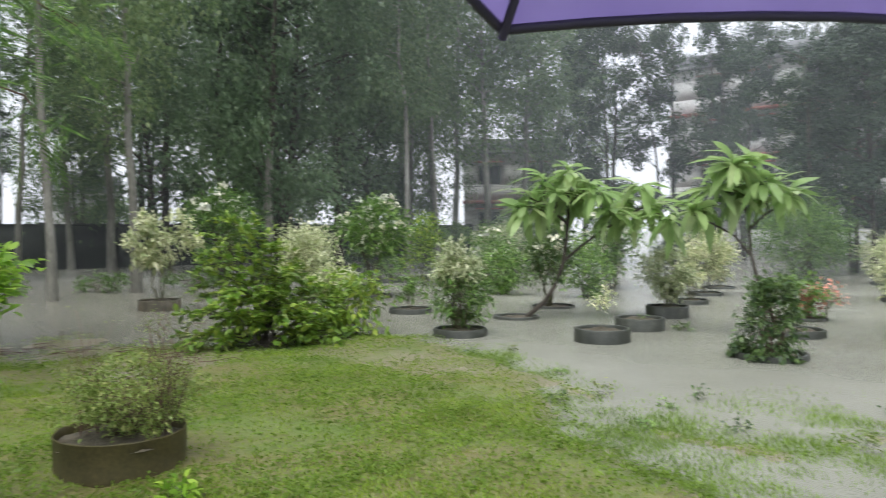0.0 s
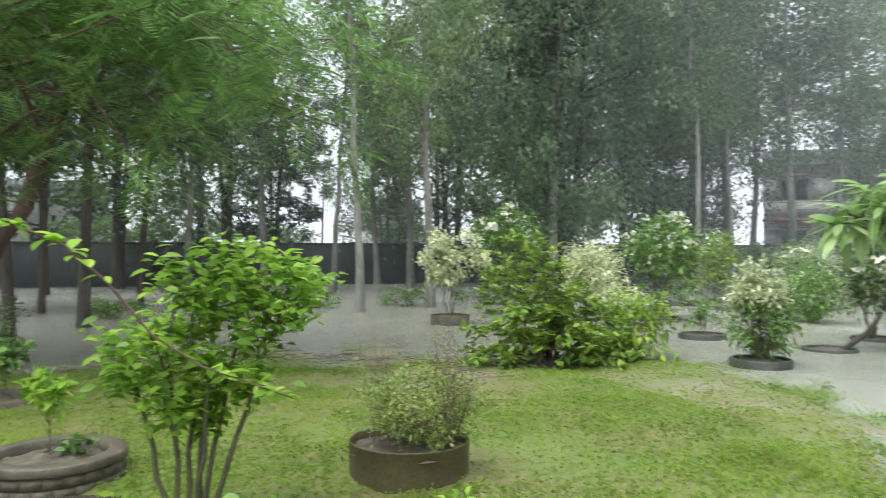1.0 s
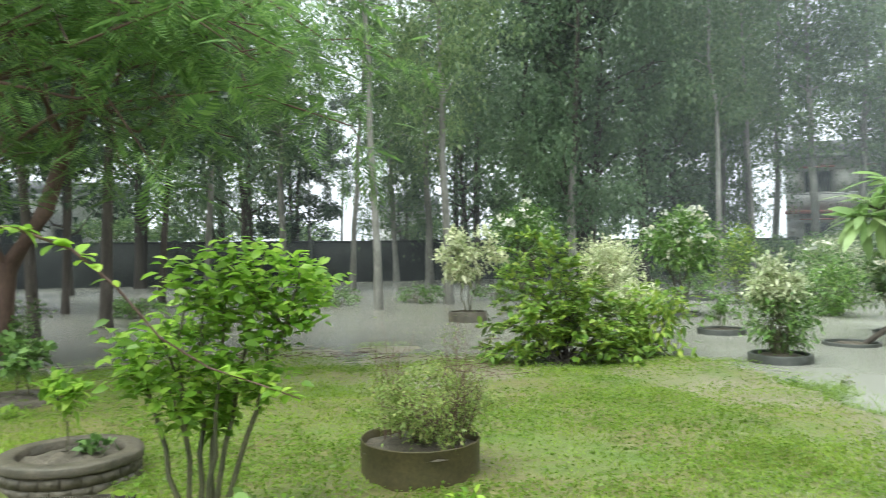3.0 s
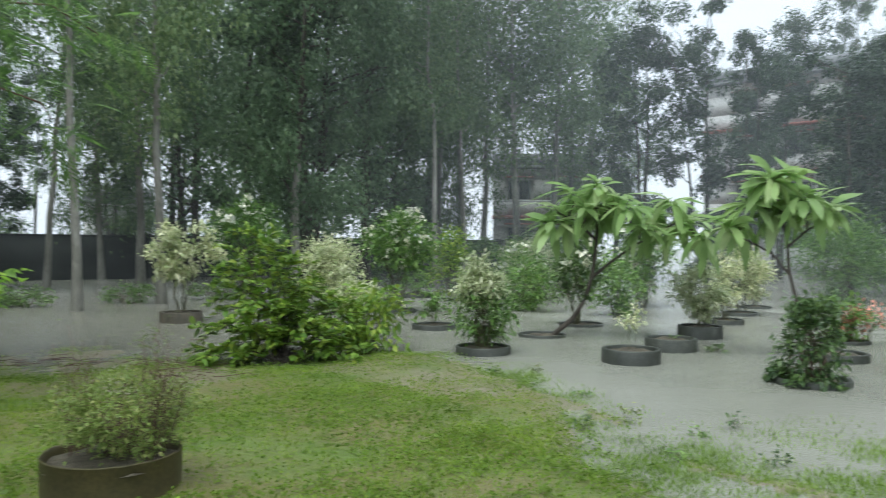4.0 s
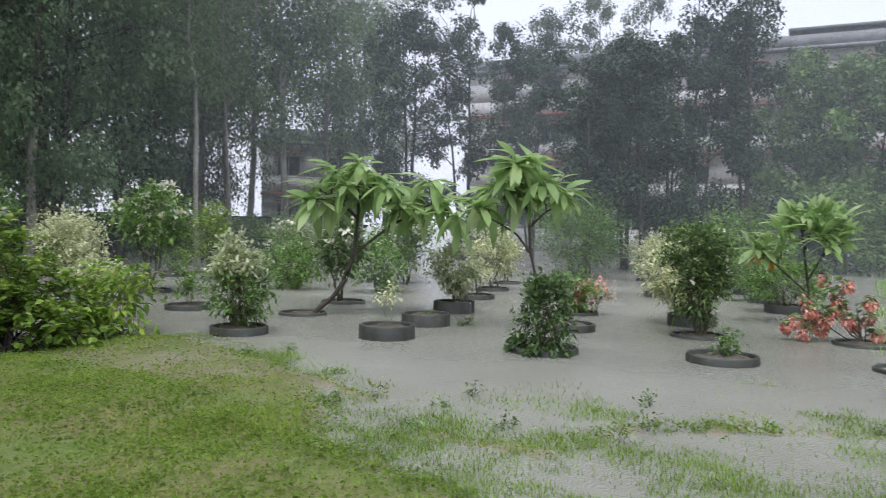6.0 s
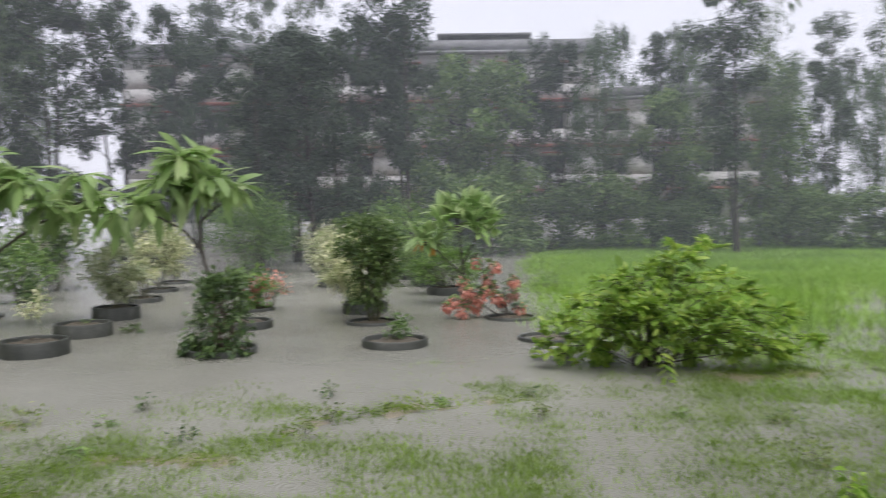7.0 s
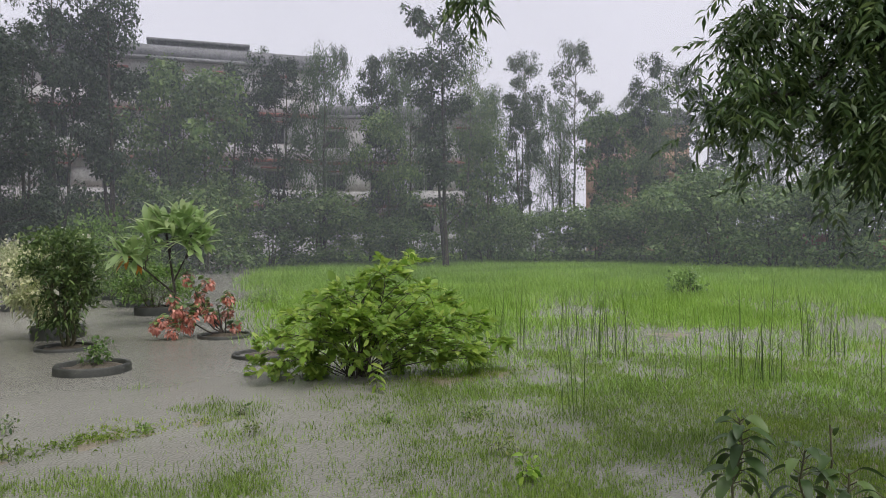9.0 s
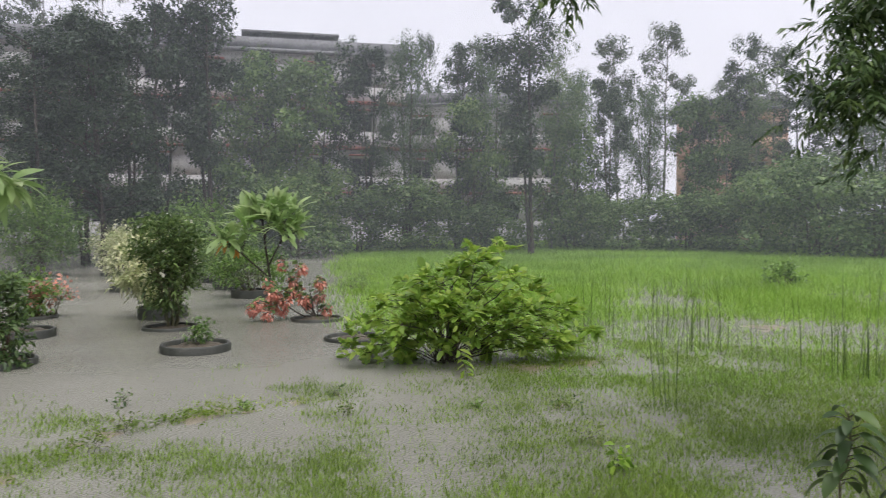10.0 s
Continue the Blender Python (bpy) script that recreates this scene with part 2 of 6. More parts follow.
def flood_water():
    m, n, l, b, o = tree_of("muddy_water")
    big = noise_of(n, l, 0.16, 4, 0.55)
    col = ramp(n, l, big, [(0.32, (0.180, 0.176, 0.146)), (0.68, (0.320, 0.314, 0.272))])
    silt_shade = n.new("ShaderNodeVectorMath")   # brown silt near the lawn, with the trees' shade darkened into the same patch
    silt_shade.operation = "DISTANCE"
    silt_shade.inputs[1].default_value = (-12.0, 13.0, 0.0)
    l.new(n.new("ShaderNodeNewGeometry").outputs["Position"], silt_shade.inputs[0])
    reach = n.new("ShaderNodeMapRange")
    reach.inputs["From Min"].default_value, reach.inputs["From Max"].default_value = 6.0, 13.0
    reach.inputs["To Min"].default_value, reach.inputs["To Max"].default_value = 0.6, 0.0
    l.new(silt_shade.outputs["Value"], reach.inputs["Value"])
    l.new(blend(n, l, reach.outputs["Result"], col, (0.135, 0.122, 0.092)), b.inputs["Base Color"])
    b.inputs["Roughness"].default_value = 0.22
    b.inputs["IOR"].default_value = 1.33
    drops = n.new("ShaderNodeTexVoronoi")
    g = n.new("ShaderNodeNewGeometry")
    l.new(g.outputs["Position"], drops.inputs["Vector"])
    drops.inputs["Scale"].default_value = 9
    rings = n.new("ShaderNodeMath")
    rings.operation = "SINE"
    mul = n.new("ShaderNodeMath")
    mul.operation = "MULTIPLY"
    mul.inputs[1].default_value = 26
    l.new(drops.outputs["Distance"], mul.inputs[0])
    l.new(mul.outputs[0], rings.inputs[0])
    add = n.new("ShaderNodeMath")
    add.operation = "ADD"
    l.new(rings.outputs[0], add.inputs[0])
    l.new(noise_of(n, l, 14, 4, 0.6), add.inputs[1])
    bump(n, l, b, add.outputs[0], 0.3, 0.010)
    return m


M_LAWN, M_WATER = lawn_soil(), flood_water()


# ---------------------------------------------------------------- mesh helpers
def mesh_np(name, v, f):
    """A mesh from arrays: v (n, 3) and f (m, 3 or 4)."""
    v, f = np.asarray(v, np.float32), np.asarray(f, np.int32)
    k = f.shape[1]
    me = bpy.data.meshes.new(name)
    me.vertices.add(len(v))
    me.vertices.foreach_set("co", v.ravel())
    me.loops.add(f.size)
    me.loops.foreach_set("vertex_index", f.ravel())
    me.polygons.add(len(f))
    me.polygons.foreach_set("loop_start", np.arange(0, f.size, k, dtype=np.int32))
    me.update(calc_edges=True)
    return me


def smooth(me):
    me.polygons.foreach_set("use_smooth", np.ones(len(me.polygons), bool))
    return me


def part(name, me, material, parent, label=""):
    if isinstance(me, bmesh.types.BMesh):
        bm, me = me, bpy.data.meshes.new(name)
        bm.to_mesh(me)
        bm.free()
    me.materials.clear()
    me.materials.append(material)
    ob = new(name, me)
    ob.parent = parent
    if label:
        tagged(ob, label)
    return ob


def thing(name, m, label, category, group="", kind=""):
    ob = new(name)
    ob.empty_display_size = 0.2
    ob.matrix_basis = m
    return tagged(ob, label, category, group, kind)


class Soup:
    """Collects pieces of mesh with quads."""

    def __init__(self):
        self.v, self.f, self.n = [], [], 0

    def add(self, v, f):
        self.v.append(np.asarray(v, float))
        self.f.append(np.asarray(f, int) + self.n)
        self.n += len(v)

    def tube(self, pts, radii, sides=6):
        pts, radii = np.asarray(pts, float), np.asarray(radii, float)
        t = np.gradient(pts, axis=0)
        t /= np.linalg.norm(t, axis=1)[:, None] + 1e-9
        ref = np.where(np.abs(t[:, 2:3]) > 0.9, [[1.0, 0, 0]], [[0, 0, 1.0]])
        a = np.cross(t, ref)
        a /= np.linalg.norm(a, axis=1)[:, None] + 1e-9
        b = np.cross(t, a)
        ang = np.linspace(0, 2 * np.pi, sides, endpoint=False)
        ring = a[:, None] * np.cos(ang)[None, :, None] + b[:, None] * np.sin(ang)[None, :, None]
        v = (pts[:, None] + ring * radii[:, None, None]).reshape(-1, 3)
        i, j = np.meshgrid(np.arange(len(pts) - 1), np.arange(sides), indexing="ij")
        q = i * sides + j
        r = i * sides + (j + 1) % sides
        self.add(v, np.stack([q, r, r + sides, q + sides], -1).reshape(-1, 4))

    def mesh(self, name):
        return mesh_np(name, np.concatenate(self.v), np.concatenate(self.f))


def unit(a):
    return a / (np.linalg.norm(a, axis=-1, keepdims=True) + 1e-9)


def leaves_np(rng, base, way, length, width, fold=0.25, droop=0.2, two=True):
    """Leaves as arrays: base (n, 3), way (n, 3), length and width (n,). two: a folded blade of two quads; False: one quad; None: one triangle, for far crowns."""
    n = len(base)
    way = unit(way)
    side = unit(np.cross(way, unit(rng.normal(size=(n, 3)) * 0.45 + [0, 0, 1])))
    nor = np.cross(side, way)
    L, W = length[:, None], width[:, None]
    tip = base + way * L - np.array([0, 0, 1]) * L * droop
    mid = base + way * L * 0.5 + nor * W * 0.08
    l = mid + side * W * 0.5 + nor * W * fold
    r = mid - side * W * 0.5 + nor * W * fold
    k = np.arange(n)[:, None]
    if two:
        v = np.stack([base, l, tip, r, mid], 1).reshape(-1, 3)
        return v, np.concatenate([k * 5 + [0, 4, 2, 1], k * 5 + [0, 3, 2, 4]])
    if two is None:
        return np.stack([l, r, tip], 1).reshape(-1, 3), k * 3 + [0, 1, 2]
    v = np.stack([base, l, tip, r], 1).reshape(-1, 3)
    return v, k * 4 + [0, 3, 2, 1]


def leaves_fine_np(rng, base, way, length, width, fold=0.2, droop=0.25):
    """Leaves with a rounded outline, folded on the midrib and arching at the tip."""
    n = len(base)
    way = unit(way)
    side = unit(np.cross(way, unit(rng.normal(size=(n, 3)) * 0.45 + [0, 0, 1])))
    nor = np.cross(side, way)
    L, W = length[:, None], width[:, None]
    down = np.array([0, 0, 1.0]) * L * droop
    rows = [base]
    for s, q in ((0.33, 0.46), (0.70, 0.40)):
        c = base + way * L * s - down * s * s
        rows += [c + side * W * q + nor * W * fold, c, c - side * W * q + nor * W * fold]
    rows.append(base + way * L - down)
    v = np.stack(rows, 1).reshape(-1, 3)
    k = np.arange(n)[:, None] * 8
    return v, np.concatenate([k + [0, 3, 2, 1], k + [1, 2, 5, 4], k + [2, 3, 6, 5], k + [4, 5, 6, 7]])


def limb(rng, start, end, r0, r1, sag=0.0, wob=0.05, n=6):
    s = np.linspace(0, 1, n)[:, None]
    p = np.asarray(start) * (1 - s) + np.asarray(end) * s
    d = np.linalg.norm(np.subtract(end, start))
    p[1:-1] += rng.normal(size=(n - 2, 3)) * wob * d
    p[:, 2] += sag * d * np.sin(np.pi * s[:, 0])
    return p, np.linspace(r0, r1, n)


# ---------------------------------------------------------------- trees
def tree_meshes(seed, height, radius, crown_from, crown_w, leaf, count, clumps, clump_r, droop, shape="dome", lean=0.02, trunks=1, slim=0.35, weep=0.0, crisp=False):
    """Bark and crown of a tree: tapered stems, limbs to each clump, leaves round the clumps."""
    rng = np.random.default_rng(seed)
    bark, crown = Soup(), Soup()
    stems = []
    for k in range(trunks):
        off = rng.normal(size=2) * (0.0 if k == 0 else crown_w * 0.16)
        top = np.array([*(off + rng.normal(size=2) * height * lean), height * (0.93 if k == 0 else rng.uniform(0.7, 0.92))])
        p, r = limb(rng, [*(off * 0.15), -0.35], top, radius * (1 if k == 0 else 0.75), radius * 0.12, 0, 0.0035, 10)
        r[0] *= 1.3
        bark.tube(p, r, 8)
        stems.append(p)
    per = max(1, count // clumps)
    for k in range(clumps):
        u = rng.uniform(0, 1) ** 0.9
        z = height * (crown_from + (1 - crown_from) * u)
        prof = {"dome": math.sqrt(max(0.02, 1 - (2 * u - 0.75) ** 2 / 1.6)), "column": 0.75 + 0.25 * math.sin(6 * u + seed), "cone": 1.05 - 0.8 * u,
                "vase": 0.35 + 0.75 * u if u < 0.8 else 0.95 * (1.15 - u) / 0.35}[shape]
        a = rng.uniform(0, 2 * np.pi)
        d = crown_w * 0.5 * prof * math.sqrt(rng.uniform(0.05, 1))
        stem = stems[rng.integers(len(stems))]
        zi = np.clip(z - d * rng.uniform(0.3, 0.8), height * crown_from * 0.7, height * 0.9)
        start = np.array([np.interp(zi, stem[:, 2], stem[:, q]) for q in range(3)])
        c = np.array([np.interp(z, stem[:, 2], stem[:, 0]) + d * math.cos(a), np.interp(z, stem[:, 2], stem[:, 1]) + d * math.sin(a), z])
        if k < 26:
            p, r = limb(rng, start, c, radius * 0.22 * (1.1 - 0.6 * u) + 0.01, 0.012, 0.05, 0.05, 5)
            bark.tube(p, r, 4)
        m = int(per * rng.uniform(0.6, 1.4))
        tufts = rng.normal(size=(7, 3)) * clump_r * rng.uniform(0.7, 1.3) * [1, 1, 0.7]
        spread = tufts[rng.integers(0, 7, m)] + rng.normal(size=(m, 3)) * clump_r * 0.31 * np.array([1, 1, 0.75])
        if crisp:  # a dense rounded clump, leaves mostly on its outside
            knots = unit(rng.normal(size=(5, 3))) * [0.62, 0.62, 0.42]
            spread = (knots[rng.integers(0, 5, m)] + unit(rng.normal(size=(m, 3))) * rng.uniform(0.2, 1.0, (m, 1)) ** 0.6 * [0.55, 0.55, 0.38]) * clump_r * rng.uniform(0.7, 1.25)
        if weep:
            spread[:, 2] -= np.abs(rng.normal(size=m)) * clump_r * weep * 1.5
        base = c + spread
        way = unit(rng.normal(size=(m, 3)) + unit(spread) * 0.6 - np.array([0, 0, 1.2]) * droop)
        ln = leaf * rng.uniform(0.6, 1.4, m)
        crown.add(*leaves_np(rng, base, way, ln * 1.1, ln * slim * 1.35, 0.2, 0.1, two=None))
    return smooth(bark.mesh("trunk")), crown.mesh("crown")


KINDS = {}


def kind_of_tree(key, bark_mat, leaf_mat, label, **spec):
    tm, cm = tree_meshes(**spec)
    tm.materials.append(bark_mat)
    if bark_mat == M_BARK_WHITE and spec["crown_from"] < 0.3:   # trunk pale below 4.2 m, dark above that and on all limbs
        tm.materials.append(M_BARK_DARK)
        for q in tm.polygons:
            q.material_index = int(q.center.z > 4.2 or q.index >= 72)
    cm.materials.append(leaf_mat)
    KINDS[key] = (tm, cm, spec["height"], label)


def plant_tree(key, x, y, height, turn, wide=1.0, z=-0.05, group="trees behind the garden"):
    tm, cm, h, label = KINDS[key]
    s = height / h
    ob = thing("tree", Matrix.Translation((x, y, z)) @ pose(0, 0, 0, 0, 0, turn) @ Matrix.Diagonal((s * wide, s * wide, s, 1)), label, "tree", group)
    for nm, me in (("trunk", tm), ("crown", cm)):
        new(nm, me).parent = ob
    return ob


kind_of_tree("euca", M_BARK_PALE, F_EUCA, "tall slim eucalyptus with pale trunk and drooping leaves", seed=11, height=16, radius=0.17, crown_from=0.36, crown_w=5.0, leaf=0.23, count=11500, clumps=44, clump_r=0.60, droop=1.0, shape="column", slim=0.29, weep=0.5)
kind_of_tree("euca_b", M_BARK_PALE, F_EUCA, "slim pale-trunked tree with airy drooping crown", seed=12, height=15, radius=0.14, crown_from=0.42, crown_w=4.0, leaf=0.22, count=7500, clumps=32, clump_r=0.58, droop=1.0, shape="column", lean=0.05, slim=0.29, weep=0.4)
kind_of_tree("euca_bare", M_BARK_WHITE, F_EUCA, "tall slim eucalyptus with long bare whitish trunk", seed=22, height=17, radius=0.115, crown_from=0.42, crown_w=4.6, leaf=0.23, count=9500, clumps=40, clump_r=0.6, droop=1.0, shape="column", lean=0.03, slim=0.3, weep=0.4)
kind_of_tree("weep", M_BARK_DARK, F_WEEP, "large dark tree with dense weeping foliage", seed=13, height=15, radius=0.26, crown_from=0.27, crown_w=8.5, leaf=0.26, count=17500, clumps=88, clump_r=0.72, droop=1.1, shape="dome", trunks=2, slim=0.34, weep=0.6)
kind_of_tree("euca_d", M_BARK_PALE, F_EUCA, "tall dense grey-green eucalyptus with hanging leaves", seed=21, height=16, radius=0.2, crown_from=0.2, crown_w=7.0, leaf=0.24, count=20000, clumps=72, clump_r=0.75, droop=1.0, shape="column", trunks=2, slim=0.3, weep=0.5)
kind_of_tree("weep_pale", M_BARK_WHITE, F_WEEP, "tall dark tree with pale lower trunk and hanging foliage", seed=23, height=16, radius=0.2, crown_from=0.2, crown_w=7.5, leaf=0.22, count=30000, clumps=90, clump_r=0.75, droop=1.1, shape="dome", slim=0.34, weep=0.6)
kind_of_tree("clump", M_BARK_DARK, F_DARK, "dark green tree with rounded leaf clumps, wet with rain", seed=14, height=14, radius=0.20, crown_from=0.18, crown_w=6.2, leaf=0.25, count=14500, clumps=46, clump_r=1.0, droop=0.25, shape="dome", trunks=2, slim=0.48, crisp=True)
kind_of_tree("clump_b", M_BARK_DARK, F_DARK, "dark upright tree with uneven leafy top", seed=15, height=15, radius=0.18, crown_from=0.16, crown_w=5.0, leaf=0.25, count=13000, clumps=42, clump_r=0.95, droop=0.3, shape="column", trunks=2, slim=0.48, lean=0.03, crisp=True)
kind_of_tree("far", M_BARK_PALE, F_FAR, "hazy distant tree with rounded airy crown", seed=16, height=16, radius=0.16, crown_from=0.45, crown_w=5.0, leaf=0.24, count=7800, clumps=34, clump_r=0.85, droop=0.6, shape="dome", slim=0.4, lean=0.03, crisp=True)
kind_of_tree("young", M_BARK_GREEN, F_MID, "young leafy tree at the edge of the field", seed=17, height=7, radius=0.08, crown_from=0.10, crown_w=4.2, leaf=0.22, count=7500, clumps=44, clump_r=0.75, droop=0.35, shape="dome", slim=0.5, trunks=2, crisp=True)
kind_of_tree("under", M_BARK_GREEN, F_MID, "dense wild shrub among the trees", seed=18, height=3.2, radius=0.05, crown_from=0.04, crown_w=3.6, leaf=0.18, count=4500, clumps=40, clump_r=0.6, droop=0.35, shape="dome", slim=0.5, trunks=3, crisp=True)


# ---------------------------------------------------------------- ground and water
def shore(x):
    return np.interp(x, [-60, -16, -12, -9, -8, -6, -3.5, -1.4, -0.3, 0.6, 0.8, 1.3, 1.5, 2.2, 3.3, 6, 7, 9, 14, 40],
                     [2, 5.5, 7.0, 7.8, 10, 11, 10.2, 11.4, 11, 9.6, 8, 6.8, 5.6, 4.9, 5.5, 4.6, 4.0, 3.4, 2, -2])


def axis_steps(near, far, fine, n):
    inner = np.arange(-near, near + fine / 2, fine)
    out = near + (far - near) * (np.linspace(0, 1, n)[1:] ** 3)
    return np.concatenate([-out[::-1], inner, out])


def ground_height(x, y):
    d = shore(x) - y
    left = np.clip((1.6 - x) / 1.2, 0, 1)
    h = np.where(d > 0, np.minimum(d * 0.022, 0.05 + 0.04 * left), np.maximum(d * 0.05, -0.16))
    wet = -0.075 * (1 - left) * (d > 0)
    n = 0.030 * np.sin(1.9 * x + 0.7 * np.sin(1.3 * y)) * np.sin(1.7 * y + 1.1 * np.sin(0.9 * x)) + 0.016 * np.sin(5.1 * x + 1.0) * np.sin(4.3 * y + 2.0 * np.sin(1.1 * x))
    fine = 0.012 * np.sin(11 * x + 2 * np.sin(5 * y)) * np.sin(12 * y + 2 * np.sin(6 * x)) + 0.008 * np.sin(23 * x + 3 * np.sin(9 * y)) * np.sin(21 * y)
    level = h + wet + n + fine
    u, w = -0.851 * (x + 5.95) + 0.526 * (y - 3.36), -0.526 * (x + 5.95) - 0.851 * (y - 3.36)
    laid = ((u > -5.4) & (w > -0.05) & (w < 1.25) & (u < 13)) | ((x + 4.02) ** 2 + (y - 2.92) ** 2 < 0.5)   # pressed flat under the paving
    return np.where(laid, np.minimum(level, 0.05), level)


def sheet(name, xs, ys, zf):
    gx, gy = np.meshgrid(xs, ys, indexing="ij")
    gz = zf(gx, gy)
    v = np.stack([gx, gy, gz], -1).reshape(-1, 3)
    i, j = np.meshgrid(np.arange(len(xs) - 1), np.arange(len(ys) - 1), indexing="ij")
    a = i * len(ys) + j
    return smooth(mesh_np(name, v, np.stack([a, a + len(ys), a + len(ys) + 1, a + 1], -1).reshape(-1, 4)))


ax = axis_steps(13, 1500, 0.15, 26)
ground = part("ground", sheet("ground", ax, ax + 2, ground_height), M_LAWN, None)
tagged(ground, "wet garden ground with moss and bare soil", "ground", kind="structure")
wx = axis_steps(30, 1500, 1.0, 16)
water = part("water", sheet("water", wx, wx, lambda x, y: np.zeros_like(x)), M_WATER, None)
tagged(water, "muddy grey flood water pitted by heavy rain", "water", kind="structure")

# boundary wall: a long dark wall with piers and a coping
WALL_A, WALL_B = Vector((-46, 11.8, 0)), Vector((8, 55.2, 0))


def box_soup(s, lo, hi):
    (x0, y0, z0), (x1, y1, z1) = lo, hi
    v = [(x0, y0, z0), (x1, y0, z0), (x1, y1, z0), (x0, y1, z0), (x0, y0, z1), (x1, y0, z1), (x1, y1, z1), (x0, y1, z1)]
    s.add(v, [(0, 3, 2, 1), (4, 5, 6, 7), (0, 1, 5, 4), (1, 2, 6, 5), (2, 3, 7, 6), (3, 0, 4, 7)])


def box_mesh(name, lo, hi, bevel=0.0):
    s = Soup()
    box_soup(s, lo, hi)
    me = s.mesh(name)
    if bevel:
        bm = bmesh.new()
        bm.from_mesh(me)
        bmesh.ops.bevel(bm, geom=bm.edges[:], offset=bevel, segments=2, affect="EDGES")
        bm.to_mesh(me)
        bm.free()
    return me


wall_len = (WALL_B - WALL_A).length
wall_m = Matrix.Translation(WALL_A) @ pose(0, 0, 0, 0, 0, math.degrees(math.atan2(WALL_B.y - WALL_A.y, WALL_B.x - WALL_A.x)))
wall = tagged(part("wall_boundary", box_mesh("wall", (0, -0.1, -0.4), (wall_len, 0.1, 2.0)), M_WALL, None), "long dark weathered boundary wall", "wall", kind="structure")
wall.matrix_basis = wall_m
part("coping", box_mesh("coping", (0, -0.15, 2.0), (wall_len, 0.15, 2.09)), M_WALL, wall)
pier = box_mesh("pier", (-0.15, -0.19, -0.4), (0.15, 0.19, 2.16), 0.02)
for k in range(int(wall_len / 3.2) + 1):
    part("pier", pier, M_WALL, wall).location = (k * 3.2, 0, 0)


# ---------------------------------------------------------------- buildings
def building(name, x, y, turn, width, depth, storeys, wall_mat, band_mat, label, bay=3.4, storey=3.15, roof_blocks=(), railing=False):
    ob = thing(name, pose(x, y, 0, 0, 0, turn), label, "building")
    h = storeys * storey + 0.6
    n = int(width // bay)
    pad = (width - n * bay) / 2
    s = Soup()
    win_w, win_h, sill = 1.5, 1.35, 1.05
    # front wall with real openings
    for k in range(storeys):
        z0, z1 = 0.6 + k * storey - (1.0 if k == 0 else 0), 0.6 + (k + 1) * storey
        zs, zt = 0.6 + k * storey + sill, 0.6 + k * storey + sill + win_h
        box_soup(s, (0, 0, z0), (width, 0.25, zs))
        box_soup(s, (0, 0, zt), (width, 0.25, z1))
        xs = [0.0]
        for b in range(n):
            c = pad + (b + 0.5) * bay
            xs += [c - win_w / 2, c + win_w / 2]
        xs.append(width)
        for b in range(0, len(xs), 2):
            box_soup(s, (xs[b], 0, zs), (xs[b + 1], 0.25, zt))
    box_soup(s, (0, 0.25, -0.4), (0.25, depth, h))
    box_soup(s, (width - 0.25, 0.25, -0.4), (width, depth, h))
    box_soup(s, (0.25, depth - 0.25, -0.4), (width - 0.25, depth, h))
    part("wall", s.mesh("wall"), wall_mat, ob)
    part("roof", box_mesh("roof", (-0.35, -0.45, h), (width + 0.35, depth + 0.3, h + 0.22)), M_ROOF, ob)
    part("parapet", box_mesh("parapet", (-0.1, -0.1, h + 0.22), (width + 0.1, 0.08, h + 1.0)), M_ROOF, ob)
    for k in range(1, storeys):
        part("floor_band", box_mesh("floor_band", (-0.05, -0.5, 0.6 + k * storey - 0.2), (width + 0.05, 0.0, 0.6 + k * storey)), band_mat, ob)
    for x0, x1, zz in roof_blocks:
        part("stair_head", box_mesh("stair_head", (x0, 0.3, h + 0.22), (x1, depth * 0.7, h + 0.22 + zz)), M_ROOF, ob)
        part("stair_head_roof", box_mesh("stair_head_roof", (x0 - 0.3, 0.0, h + 0.22 + zz), (x1 + 0.3, depth * 0.7 + 0.3, h + 0.4 + zz)), M_ROOF, ob)
    fr = Soup()
    for lo, hi in (((-0.75, 0.06, 0), (-0.68, 0.16, win_h)), ((0.68, 0.06, 0), (0.75, 0.16, win_h)), ((-0.03, 0.06, 0.07), (0.03, 0.16, win_h - 0.07)),
                   ((-0.68, 0.06, 0), (0.68, 0.16, 0.07)), ((-0.68, 0.06, win_h - 0.07), (0.68, 0.16, win_h))):
        box_soup(fr, lo, hi)
    frame_me = fr.mesh("window")
    pane_me = box_mesh("pane", (-0.68, 0.10, 0.07), (0.68, 0.12, win_h - 0.07))
    hood_me = box_mesh("sunshade", (-0.95, -0.55, win_h + 0.12), (0.95, 0.0, win_h + 0.2))
    for k in range(storeys):
        for b in range(n):
            w = part("window", frame_me, M_FRAME, ob)
            w.location = (pad + (b + 0.5) * bay, 0, 0.6 + k * storey + sill)
            part("pane", pane_me, M_GLASS, w)
            part("sunshade", hood_me, band_mat, w)
    if railing:
        rs = Soup()
        z = 0.6 + storey
        for q in np.arange(0.2, width - 0.1, 0.14):
            rs.tube([(q, -0.46, z), (q, -0.46, z + 0.95)], [0.012, 0.012], 4)
        rs.tube([(0.1, -0.46, z + 0.95), (width - 0.1, -0.46, z + 0.95)], [0.03, 0.03], 6)
        rs.tube([(0.1, -0.46, z + 0.5), (width - 0.1, -0.46, z + 0.5)], [0.02, 0.02], 6)
        part("railing", rs.mesh("railing"), M_IRON, ob)
    return ob


